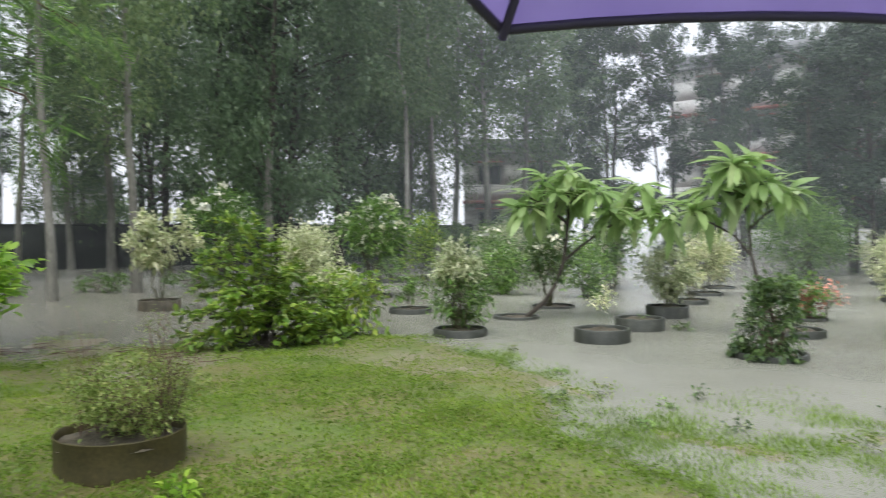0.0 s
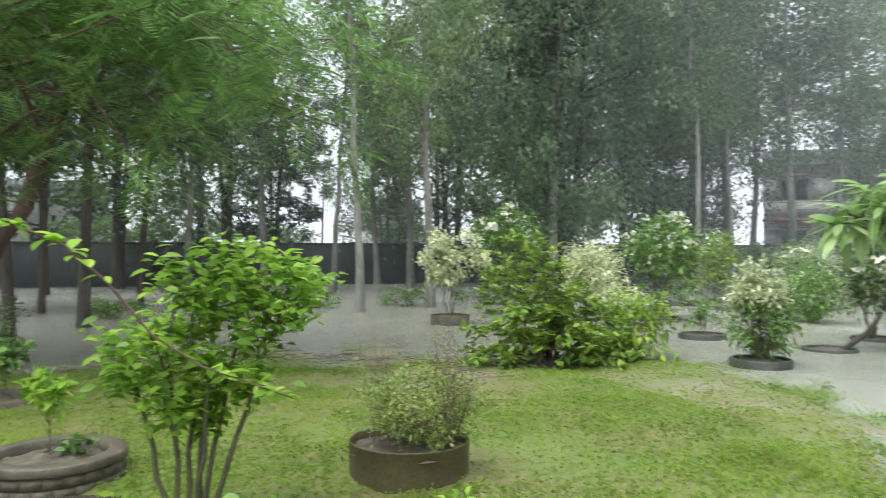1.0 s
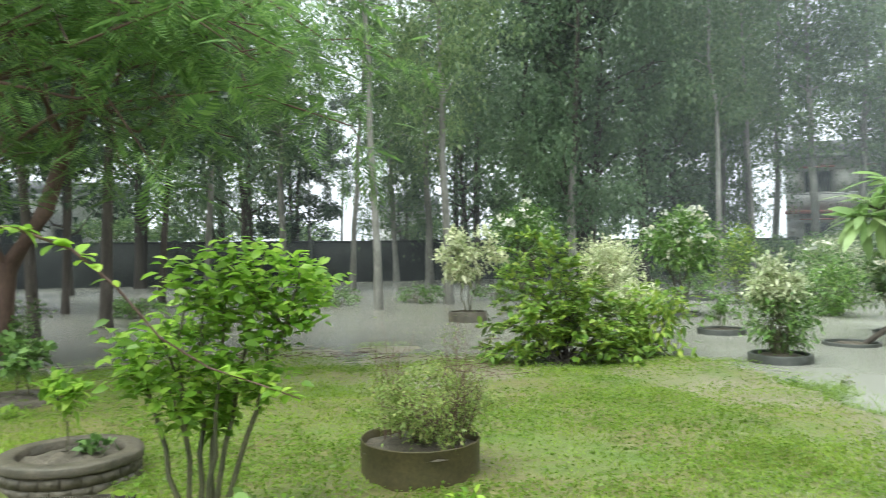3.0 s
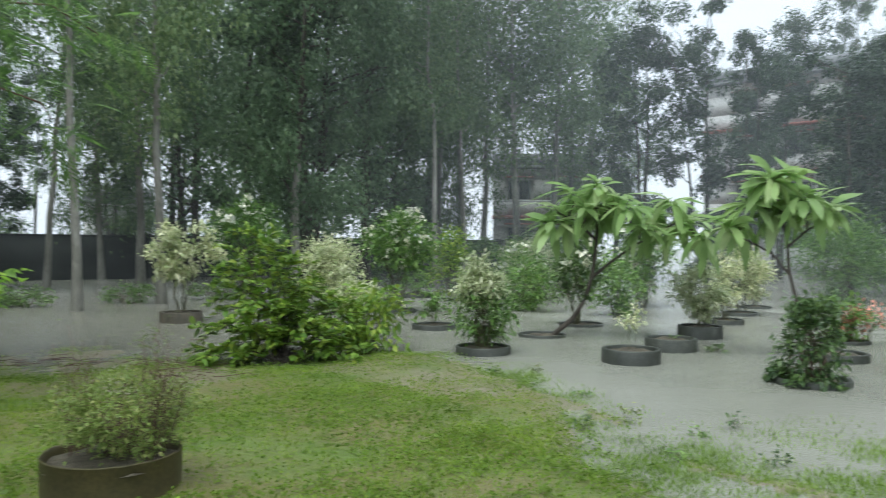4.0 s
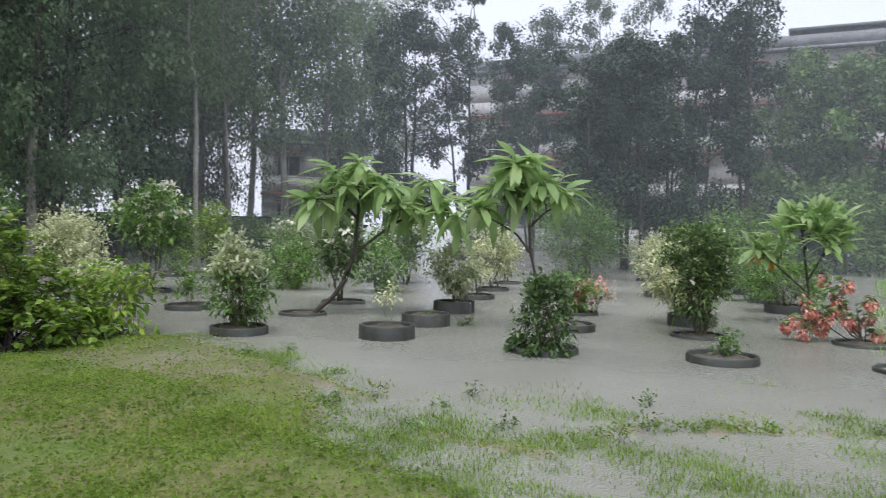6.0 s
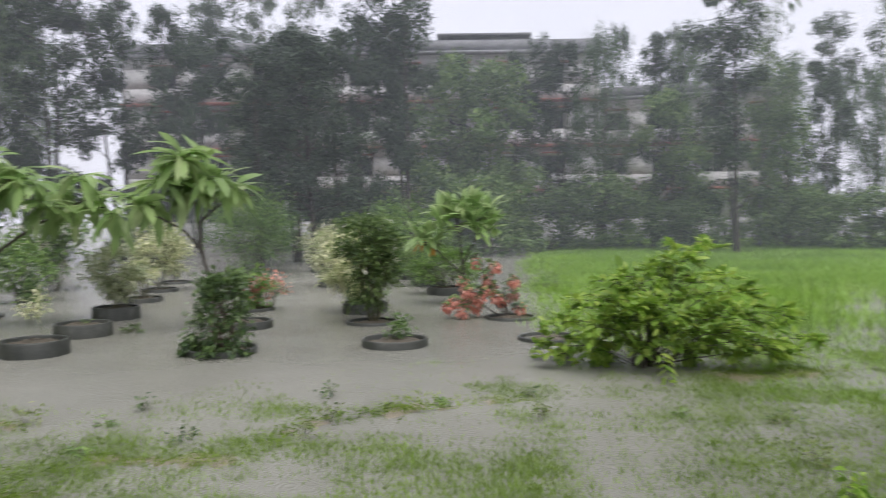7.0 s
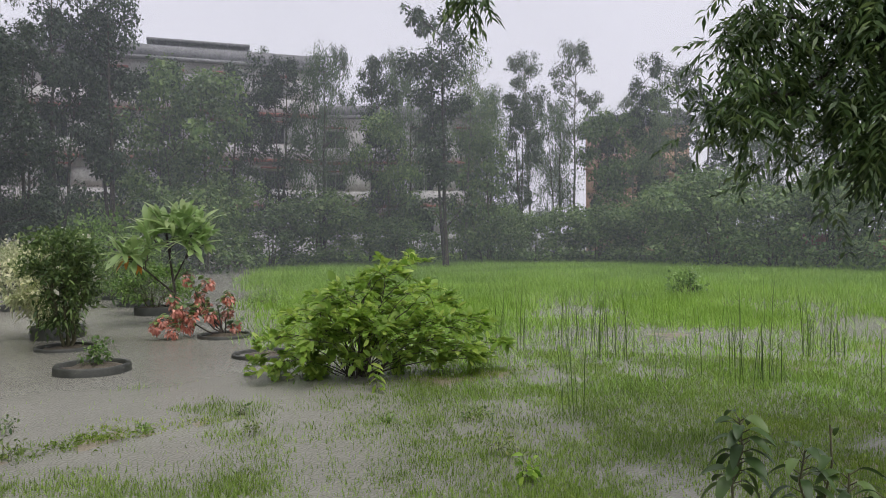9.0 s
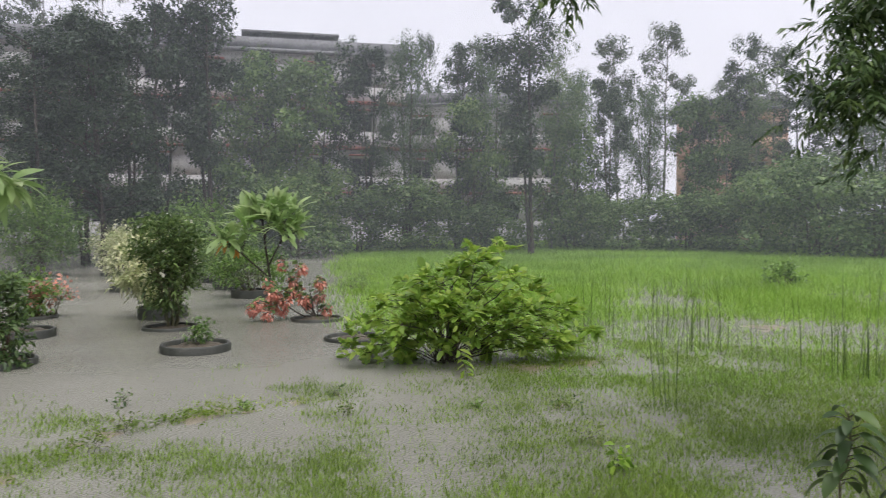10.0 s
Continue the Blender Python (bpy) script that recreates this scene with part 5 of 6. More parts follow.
flower_head_shrub("leaning shrub with hanging coral-red flower heads in a ring", 9.08, 9.23, (0.719, -0.695), FLOWER_HEADS, 207)
shrub("weed", "small leafy sprout in a concrete ring", "plant", 6.02, 8.32, 0.06, 0.32, 0.30, 0.04, 0.065, 150, F_GREEN, 13, 4, slim=0.5, stem_r=0.004)

profile_bush("broad spreading green shrub drooping over the flood water", 7.30, 5.25, -0.08, (0.583, -0.812),
             ((-1.15, 0.42), (-0.9, 0.70), (-0.55, 0.94), (-0.3, 1.12), (0.1, 1.10), (0.5, 1.42), (0.65, 1.40), (0.85, 1.12), (1.0, 0.84), (1.35, 0.78), (1.65, 0.56)),
             0.9, 0.145, 0.50, 46, 14, F_LIME, F_LIME_ONE, 231, M_BARK_DARK)
shrub("garden_shrub", "low mound of weeds at the edge of the field", "shrub", 13.4, 12.25, -0.03, 0.38, 0.95, 0.0, 0.08, 420, F_GREEN, 22, 5, slim=0.25, loose=0.16)
shrub("garden_shrub", "low leafy bush in the tall grass", "shrub", 19.68, 4.0, -0.03, 0.62, 1.05, 0.05, 0.14, 300, F_GREEN, 18, 5, slim=0.5, loose=0.14)
shrub("weed", "bright leafy sprout in the shallow water", "plant", 4.74, 1.98, 0.0, 0.17, 0.13, 0.02, 0.07, 26, F_BRIGHT, 5, 2, slim=0.6, stem_r=0.004)


def broadleaf_plant(label, x, y, stems, seed):
    """Thin upright stems (dx, dy, height, first leaf, leaves, leaf size) with pointed leaves that hang."""
    rng = np.random.default_rng(seed)
    ob = thing("broadleaf_plant", Matrix.Translation((x, y, 0.0)), label, "plant")
    kinds = [strap_mesh(w, d, 0.35, 8, 0.8) for w, d in ((0.46, 0.35), (0.5, 0.6), (0.42, 0.8))]
    for me in kinds:
        me.materials.append(F_PLANT_ONE)
    for dx, dy, h, low, count, size in stems:
        p, r = limb(rng, [dx * 0.5, dy * 0.5, -0.03], [dx, dy, h], 0.008, 0.0035, 0, 0.014, 9)
        s = Soup()
        s.tube(p, r, 7)
        part("stem", smooth(s.mesh("stem")), M_BARK_GREEN, ob)
        for k in range(count):
            u = (k + 0.5) / count
            z = low + (h - low) * u
            b = np.array([np.interp(z, p[:, 2], p[:, q]) for q in range(3)])
            a = 2.4 * k + rng.uniform(-0.5, 0.5)
            way = np.array([math.cos(a), math.sin(a), -0.25 + 0.5 * u])
            stalk = b + unit(way + [0, 0, 0.5]) * size * 0.35
            s = Soup()
            s.tube([b, stalk], [0.003, 0.002], 5)
            part("leaf_stalk", s.mesh("leaf_stalk"), M_BARK_GREEN, ob)
            place_leaf(ob, kinds[k % 3], stalk, way, size * rng.uniform(0.8, 1.2) * (1.1 - 0.35 * u), rng)


broadleaf_plant("young plant with pointed hanging leaves beside the lawn", 3.09, 0.40, ((0.0, 0.0, 0.97, 0.70, 30, 0.105),), 301)
broadleaf_plant("broad-leaved dark green plant with one bare twig", 3.12, 0.12, ((0.0, 0.06, 0.87, 0.52, 26, 0.115), (0.03, -0.08, 0.80, 0.5, 24, 0.115), (0.02, -0.02, 0.97, 0.45, 6, 0.11), (-0.05, -0.2, 0.78, 0.5, 22, 0.115)), 302)


# ---------------------------------------------------------------- broad-leaved trees with leaf rosettes
def rosette_tree(label, origin, right, paths, heads, leaf, seed, mat, spread=0.45, trunk_r=0.05, per=22, old=None, rise=(-0.2, 1.15), arch=1.0, thin=1.0):
    """paths: limbs as (along, height) in the plane of the lean; heads: (along, height) where the leaf rosettes sit."""
    rng = np.random.default_rng(seed)
    ob = thing("broadleaf_tree", Matrix.Translation(origin), label, "tree")
    rt = np.array([*right, 0.0])
    back = np.array([-right[1], right[0], 0.0])
    wood, tips = Soup(), []
    kinds = [strap_mesh(k * thin, d * arch, blunt=1.7) for k, d in ((0.30, 0.5), (0.34, 0.8), (0.31, 1.1), (0.34, 1.4))]
    for me in kinds:
        me.materials.append(mat)
    for k, p in enumerate(paths):
        pts = np.array([rt * s + [0, 0, z] for s, z in p])
        fine = np.stack([np.interp(np.linspace(0, len(p) - 1, 14), np.arange(len(p)), pts[:, q]) for q in range(3)], 1)
        r0 = trunk_r if k == 0 else trunk_r * 0.6
        wood.tube(fine, np.linspace(r0, r0 * 0.5, 14), 8)
        tips += list(fine[6:])
    tips = np.array(tips)
    for s, z in heads:
        c = rt * s + back * rng.uniform(-spread, spread) + [0, 0, z]
        near = tips[np.argmin(((tips - c + [0, 0, 0.25]) ** 2).sum(1))]
        p, r = limb(rng, near, c, trunk_r * 0.4, 0.012, -0.05, 0.04, 6)
        wood.tube(p, r, 6)
        m = int(per * rng.uniform(0.8, 1.3))
        a = rng.uniform(0, 2 * np.pi, m)
        el = rng.uniform(*rise, m)
        way = np.stack([np.cos(a) * np.cos(el), np.sin(a) * np.cos(el), np.sin(el)], 1)
        ln = leaf * rng.uniform(0.7, 1.15, m)
        for q in range(m):
            place_leaf(ob, kinds[rng.integers(4)], c + rng.normal(size=3) * 0.03, way[q], ln[q], rng)
    part("trunk", smooth(wood.mesh("trunk")), M_BARK_DARK, ob)
    if old:
        dead = strap_mesh(0.26, 0.5)
        dead.materials.append(F_DEADLEAF)
        for s, z in old:
            for q in range(5):
                place_leaf(ob, dead, rt * s + [0, 0, z], rng.normal(size=3) * [1, 1, 0.2] - [0, 0, 0.5], leaf * 0.8, rng)
    return ob


rosette_tree("leaning tree with long drooping leaves rooted in a ring", (1.33, 13.9, 0.0), (0.983, -0.183),
             [[(0, 0.0), (0.12, 0.12), (0.38, 0.34), (0.6, 0.71), (0.72, 1.13), (0.8, 1.87), (0.78, 2.4)], [(0.72, 1.1), (1.05, 1.38), (1.42, 1.66), (2.15, 2.08)], [(0.8, 1.75), (0.5, 2.05), (0.25, 2.2)]],
             [(0.05, 2.3), (0.4, 2.6), (0.85, 2.72), (1.2, 2.5), (0.3, 2.05), (1.0, 2.25), (1.75, 2.2), (2.1, 2.42), (2.4, 2.05), (1.55, 1.95), (2.1, 2.0), (0.6, 2.3), (0.0, 2.05), (2.55, 1.85), (1.35, 2.3), (0.75, 2.45)], 0.46, 31, F_BIGLEAF, per=20, arch=1.0, rise=(-0.3, 1.15))
rosette_tree("slender tree with long drooping leaves rooted in a ring", (5.2, 11.33, 0.05), (0.983, -0.183),
             [[(-0.22, 0.0), (-0.36, 0.4), (-0.5, 0.74), (-0.62, 1.2), (-0.66, 1.74), (-0.8, 2.38)], [(-0.62, 1.2), (-0.85, 1.5), (-1.1, 1.65), (-1.5, 1.85)], [(-0.66, 1.6), (-0.4, 1.85), (-0.08, 2.05)]],
             [(-0.93, 2.55), (-0.75, 2.5), (-1.15, 2.25), (-0.5, 2.3), (-1.5, 1.9), (-1.3, 2.0), (-0.1, 2.12), (-0.3, 2.25), (-0.8, 2.1), (-0.95, 2.62)], 0.45, 32, F_BIGLEAF, spread=0.35, trunk_r=0.035, arch=1.0, rise=(-0.3, 1.25), per=20)
rosette_tree("small tree with spoon-shaped leaves and one fading rosette", (9.75, 11.3, 0.0), (0.60, -0.80),
             [[(0.1, -0.3), (0.08, 0.6), (0.0, 1.2), (-0.05, 1.65)], [(0.05, 0.8), (0.3, 1.3), (0.38, 1.7)], [(0.05, 0.6), (-0.4, 1.0), (-0.72, 1.25)]],
             [(-0.05, 1.75), (0.25, 1.85), (0.5, 1.7), (-0.35, 1.65), (-0.15, 1.85), (-0.75, 1.32), (-0.55, 1.25), (0.1, 1.65), (0.35, 1.6), (0.0, 1.9), (0.55, 1.85), (-0.4, 1.8), (0.2, 1.95), (0.62, 1.5), (-0.3, 1.45), (0.45, 1.4), (-0.85, 1.2)], 0.50, 33, F_BIGLEAF, thin=0.7, spread=0.3, trunk_r=0.03, old=[(-0.68, 1.3)], rise=(-0.1, 1.45), arch=0.45, per=17)


# weeds that stand out of the shallow water, and twigs washed up along its edge
for k, (x, y) in enumerate(((0.89, 6.81), (1.36, 7.1), (1.87, 6.7), (2.3, 7.0), (0.7, 9.7), (0.2, 9.8), (2.2, 5.8), (3.3, 5.5), (4.4, 5.4), (5.2, 5.0), (2.9, 5.2), (1.5, 5.9), (3.8, 6.3), (4.7, 4.4), (5.6, 3.7), (6.0, 3.0), (5.2, 2.4), (1.1, 8.3))):
    shrub("weed", "dark little weed standing out of shallow water", "plant", x, y, -0.01, 0.12 + 0.05 * math.sin(k * 2.1), 0.2 + 0.07 * math.sin(k * 1.3), 0.01, 0.045, 34, (F_DEEP, F_WIRY, F_GREEN)[k % 3], 7, 3, slim=0.45, stem_r=0.003, group="weeds in shallow water")


def washed_twigs():
    rng = np.random.default_rng(77)
    s = Soup()
    for k in range(80):
        x = rng.uniform(-9.0, -3.0)
        y = float(shore(x)) - rng.uniform(0.2, 1.3)
        z = float(ground_height(np.array(x), np.array(y))) + 0.008
        a, ln = rng.normal() * 0.5 + 0.1, rng.uniform(0.15, 0.7)
        p, r = limb(rng, (x, y, z), (x + math.cos(a) * ln, y + math.sin(a) * ln, z + 0.004), 0.006, 0.003, 0.03, 0.04, 5)
        s.tube(p, r, 5)
    return smooth(s.mesh("washed_twigs"))


tagged(part("washed_twigs", washed_twigs(), M_BARK_RED, None), "brown twigs washed up along the water's edge", "twigs", kind="stuff")


# ---------------------------------------------------------------- forked tree with feathery leaves
def fronds_np(rng, base, way, length, pairs=9):
    """Feathery fronds: pairs of narrow leaflets on an arching midrib."""
    n = len(base)
    way = unit(way)
    side = unit(np.cross(way, np.tile([0.0, 0, 1], (n, 1)) + rng.normal(size=(n, 3)) * 0.2))
    vs = []
    for k in range(pairs):
        s = (k + 0.6) / pairs
        c = base + way * (length * s)[:, None] - np.array([0, 0, 1]) * (length * 0.35 * s * s)[:, None]
        ln = (length * 0.34 * math.sin(math.pi * (0.12 + 0.83 * s)))[:, None]
        for sg in (1, -1):
            d = unit(side * sg + way * 0.55 - np.array([0, 0, 0.22]))
            tip = c + d * ln
            w = way * ln * (1.45 / pairs)
            vs.append(np.stack([c, (c + tip) / 2 + w, tip, (c + tip) / 2 - w], 1))
    v = np.stack(vs, 1).reshape(-1, 3)
    f = np.arange(len(v)).reshape(-1, 4)
    return v, f


def forked_tree():
    rng = np.random.default_rng(41)
    o = np.array([-10.18, 7.23, 0.0])
    ob = thing("forked_tree", Matrix.Translation(o), "forked reddish-brown tree with feathery bright green leaves", "tree")
    wood, green = Soup(), Soup()
    trunk = np.array([(0, 0, -0.3), (0.0, 0.02, 0.3), (0.04, 0.05, 0.92), (0.05, 0.07, 1.5)])
    wood.tube(trunk, [0.25, 0.20, 0.17, 0.19], 12)
    left = np.array([(0.03, 0.04, 1.35), (-0.18, -0.26, 2.31), (-0.33, -0.48, 3.16), (-0.49, -0.73, 3.9), (-0.62, -0.95, 4.9), (-0.9, -1.4, 6.2)])
    right = np.array([(0.06, 0.08, 1.35), (0.38, 0.49, 2.24), (0.57, 0.73, 3.22), (0.77, 0.96, 4.04), (1.0, 1.2, 4.7), (1.4, 1.6, 5.8), (1.7, 1.8, 7.0)])
    wood.tube(left, [0.15, 0.12, 0.105, 0.095, 0.07, 0.04], 10)
    wood.tube(right, [0.15, 0.12, 0.10, 0.09, 0.085, 0.06, 0.03], 10)
    ends = []
    for k in range(56):
        src = (left, right)[k % 2][rng.integers(2, 6)]
        a = rng.uniform(0, 2 * np.pi)
        d = rng.uniform(1.2, 4.6)
        e = np.array([src[0] + math.cos(a) * d + 0.8, src[1] + math.sin(a) * d * 0.8, rng.uniform(4.2, 7.4) - 0.08 * d])
        if k < 20:  # long low boughs over the lawn
            e = np.array([rng.uniform(1.0, 5.4), rng.uniform(-1.6, 1.6), rng.uniform(2.7, 5.2)])
        p, r = limb(rng, src, e, 0.034, 0.008, 0.05, 0.06, 7)
        wood.tube(p, r, 6)
        ends += [p[3], p[4], p[5], p[6]]
    ends = np.array(ends)
    m = 2500
    pick = ends[rng.integers(0, len(ends), m)]
    base = pick + rng.normal(size=(m, 3)) * [0.42, 0.42, 0.30]
    way = unit(rng.normal(size=(m, 3)) * [1, 1, 0.35] - [0, 0, 0.25])
    green.add(*fronds_np(rng, base, way, rng.uniform(0.36, 0.72, m), 15))
    part("trunk", smooth(wood.mesh("trunk")), M_BARK_RED, ob)
    part("crown", green.mesh("crown"), F_FEATHER, ob)


forked_tree()

# an overhanging feathery bough close to the path
def hanging_bough():
    rng = np.random.default_rng(43)
    ob = thing("feathery_tree", Matrix.Translation((-8.9, 2.2, 0.05)), "tree with low feathery boughs beside the path", "tree")
    wood, green = Soup(), Soup()
    wood.tube([(-1.6, -1.2, -0.2), (-1.5, -1.1, 1.6), (-1.2, -0.7, 3.0), (-0.6, 0.0, 4.2), (0.3, 0.8, 4.9)], [0.17, 0.14, 0.11, 0.08, 0.04], 10)
    ends = []
    for k in range(12):
        s = np.array([-0.6, 0.0, 4.2]) + rng.normal(size=3) * 0.15
        e = np.array([rng.uniform(-0.6, 1.5), rng.uniform(0.3, 2.6), rng.uniform(3.2, 4.9)])
        p, r = limb(rng, s, e, 0.035, 0.01, 0.08, 0.05, 6)
        wood.tube(p, r, 6)
        ends += list(p[2:])
    ends = np.array(ends)
    m = 420
    green.add(*fronds_np(rng, ends[rng.integers(0, len(ends), m)] + rng.normal(size=(m, 3)) * 0.22, unit(rng.normal(size=(m, 3)) * [1, 1, 0.3] - [0, 0, 0.35]), rng.uniform(0.28, 0.5, m), 10))
    part("trunk", smooth(wood.mesh("trunk")), M_BARK_RED, ob)
    part("crown", green.mesh("crown"), F_FEATHER, ob)


hanging_bough()


# plain stems that stand in the water behind the forked tree
def dark_tree(x, y, label, h, r, bend, seed):
    rng = np.random.default_rng(seed)
    ob = thing("tree", Matrix.Translation((x, y, 0)), label, "tree", "dark trees by the boundary wall")
    wood, green = Soup(), Soup()
    pts = np.array([(0, 0, -0.3), (0.0, 0, 0.15), (bend * 0.2, 0.02, h * 0.3), (bend * 0.6, 0.05, h * 0.6), (bend, 0.1, h)])
    wood.tube(pts, [r * 1.7, r * 1.2, r, r * 0.75, r * 0.3], 9)
    for k in range(26):
        s = pts[2] * 0.4 + pts[4] * 0.6 if k % 2 else pts[3] * 0.5 + pts[4] * 0.5
        e = s + np.array([rng.uniform(-2.2, 2.2), rng.uniform(-2.2, 2.2), rng.uniform(-0.6, 2.4)])
        p, q = limb(rng, s, e, r * 0.3, 0.012, 0.03, 0.06, 5)
        wood.tube(p, q, 5)
        m = 130
        ln = 0.24 * rng.uniform(0.6, 1.3, m)
        green.add(*leaves_np(rng, e + rng.normal(size=(m, 3)) * 0.6, rng.normal(size=(m, 3)) - [0, 0, 0.6], ln, ln * 0.5, two=None))
    part("trunk", smooth(wood.mesh("trunk")), M_BARK_DARK, ob)
    part("crown", green.mesh("crown"), F_DARK, ob)


dark_tree(-12.9, 9.95, "dark leaning stem with leafy top in the water", 6.0, 0.10, -0.7, 51)
dark_tree(-13.4, 12.1, "grey-brown stem flaring at the waterline", 6.5, 0.12, 0.15, 52)
dark_tree(-17.5, 14.5, "thin dark stem standing in flood water", 6.5, 0.09, 0.3, 53)
dark_tree(-20.5, 14.0, "thin dark stem near the boundary wall", 7.0, 0.09, -0.3, 54)
dark_tree(-17.0, 17.5, "thin dark forked stem near the boundary wall", 7.0, 0.10, 0.5, 55)
dark_tree(-22.0, 11.5, "dark stem in front of the boundary wall", 7.0, 0.12, 0.4, 56)


# a thin arching branch with a few leaves
def arching_branch():
    rng = np.random.default_rng(61)
    ob = thing("arching_shrub", Matrix.Translation((-3.75, 1.0, 0.06)), "straggling shrub with one long arching thin branch", "shrub")
    pts = np.array([(-3.75, 1.0, 0.0), (-3.68, 1.15, 0.6), (-3.54, 1.41, 1.2), (-3.44, 1.63, 1.57), (-3.35, 1.8, 1.74), (-3.22, 2.01, 1.78), (-3.08, 2.2, 1.75), (-2.95, 2.36, 1.66),
                    (-2.83, 2.49, 1.49), (-2.7, 2.62, 1.25), (-2.54, 2.76, 1.1), (-2.36, 2.9, 1.01), (-2.2, 3.01, 0.93)]) - [-3.75, 1.0, 0.06]
    wood = Soup()
    kinds = [strap_mesh(0.55, 0.2), strap_mesh(0.62, 0.35)]
    for me in kinds:
        me.materials.append(F_BRIGHT_ONE)
    wood.tube(pts, np.linspace(0.012, 0.0035, len(pts)), 7)
    for lo, hi, m, ln in ((3.2, 7.4, 46, 0.085), (7.4, 10, 5, 0.07), (10, 12, 16, 0.085)):
        s = rng.uniform(lo, hi, m)
        b = np.stack([np.interp(s, np.arange(len(pts)), pts[:, q]) for q in range(3)], 1)
        for q in range(m):
            place_leaf(ob, kinds[q % 2], b[q], rng.normal(size=3) * [1, 1, 0.4] + [0.2, 0.1, 0.1], ln * rng.uniform(0.6, 1.3), rng)
    part("stem", smooth(wood.mesh("stem")), M_BARK_RED, ob)


arching_branch()


# neem tree: trunk beyond the lawn, boughs hanging over it
def neem_tree():
    rng = np.random.default_rng(71)
    o = np.array([7.6, -2.6, 0.0])
    ob = thing("neem_tree", Matrix.Translation(o), "dark neem tree with hanging boughs of narrow leaves", "tree")
    wood, green = Soup(), Soup()
    trunk = np.array([(0, 0, -0.3), (0.05, 0.05, 1.2), (-0.1, 0.2, 2.6), (-0.2, 0.4, 4.2)])
    wood.tube(trunk, [0.24, 0.18, 0.15, 0.10], 10)
    tips = []
    for k in range(80):
        if k < 64:   # towards the lawn
            e = np.array([rng.uniform(5.0, 6.6), rng.uniform(-1.7, 0.12), rng.uniform(2.85, 4.6)]) - o
            if rng.uniform() < 0.5:
                e = np.array([rng.uniform(5.0, 6.0), rng.uniform(-1.2, 0.05), rng.uniform(2.6, 3.15)]) - o
        else:
            a = rng.uniform(0, 2 * np.pi)
            e = np.array([math.cos(a) * 2.6, math.sin(a) * 2.6, rng.uniform(3.0, 6.0)])
        s = trunk[2] * (1 - (k % 5) / 5) + trunk[3] * ((k % 5) / 5)
        p, r = limb(rng, s, e + [0, 0, 0.25], 0.035, 0.006, 0.12, 0.04, 8)
        wood.tube(p, r, 6)
        tips += [p[5], p[6], p[7], p[7]]
    for way in (((5.72, 0.17, 2.75), (5.41, 0.36, 2.56), (5.1, 0.5, 2.48), (4.95, 0.68, 2.44)), ((5.72, 0.11, 2.96), (5.51, 0.42, 3.06), (5.3, 0.58, 3.01), (5.2, 0.70, 2.94)), ((5.52, -0.19, 2.8), (5.32, -0.12, 2.55), (5.15, -0.08, 2.36), (5.05, -0.15, 2.2))):  # long boughs that reach out over the grass
        p = np.array([tuple(trunk[3] + o), *way]) - o
        p = np.stack([np.interp(np.linspace(0, 4, 17), np.arange(5), p[:, q]) for q in range(3)], 1) + rng.normal(size=(17, 3)) * 0.015
        wood.tube(p, np.linspace(0.03, 0.004, 17), 6)
        tips += list(p[7:])
    p, r = limb(rng, trunk[3], np.array([4.15, 2.05, 4.05]) - o, 0.03, 0.005, 0.08, 0.01, 9)
    wood.tube(p, r, 6)
    wood.tube([p[8], p[8] + [0.02, 0, -0.4], p[8] + [0.0, 0.05, -1.0]], [0.005, 0.004, 0.003], 5)
    for q in range(5):
        tips.append(p[8] + [0, 0, -0.78 - 0.05 * q])
    tips = np.array(tips)
    # hanging twigs, each with pairs of narrow sickle leaflets
    m = 5600
    pick = rng.integers(0, len(tips), m)
    pick = np.minimum(pick, len(tips) - 6)
    pick[:26] = len(tips) - 1 - (np.arange(26) % 5)
    base = tips[pick] + rng.normal(size=(m, 3)) * np.where((np.arange(m) < 26)[:, None], 0.05, 0.15)
    way = unit(rng.normal(size=(m, 3)) * [0.9, 0.9, 0.4] - [0, 0, 0.55])
    length = rng.uniform(0.14, 0.26, m)
    for k in range(6):
        s = (k + 0.8) / 6
        c = base + way * (length * s)[:, None] - np.array([0, 0, 1]) * (length * 0.3 * s * s)[:, None]
        for sg in (1, -1):
            side = unit(np.cross(way, rng.normal(size=(m, 3)) * 0.3 + [0, 0, 1])) * sg
            d = unit(side + way * 0.7 - [0, 0, 0.35])
            ln = 0.078 * rng.uniform(0.75, 1.25, m)
            green.add(*leaves_np(rng, c, d, ln * 1.05, ln * 0.27, 0.1, 0.2, two=False))
    part("trunk", smooth(wood.mesh("trunk")), M_BARK_DARK, ob)
    part("crown", green.mesh("crown"), F_NEEM, ob)


neem_tree()


# ---------------------------------------------------------------- grass
def blades_np(rng, x, y, z, length, width, tilt):
    n = len(x)
    a = rng.uniform(0, 2 * np.pi, n)
    out = np.stack([np.cos(a), np.sin(a), np.zeros(n)], 1)
    side = np.stack([-np.sin(a), np.cos(a), np.zeros(n)], 1)
    b = np.stack([x, y, z], 1)
    t = rng.uniform(0.1, 1, n)[:, None] * tilt
    m = b + out * length[:, None] * t * 0.3 + np.array([0, 0, 1]) * length[:, None] * 0.55
    e = b + out * length[:, None] * t + np.array([0, 0, 1]) * length[:, None] * (1 - 0.3 * t)
    w = side * width[:, None] * 0.5
    v = np.stack([b - w * 0.7, b + w * 0.7, m + w, m - w, e], 1).reshape(-1, 3)
    k = np.arange(n)[:, None] * 5
    return v, np.concatenate([k + [0, 1, 2, 3], k + [3, 2, 4, 4]])


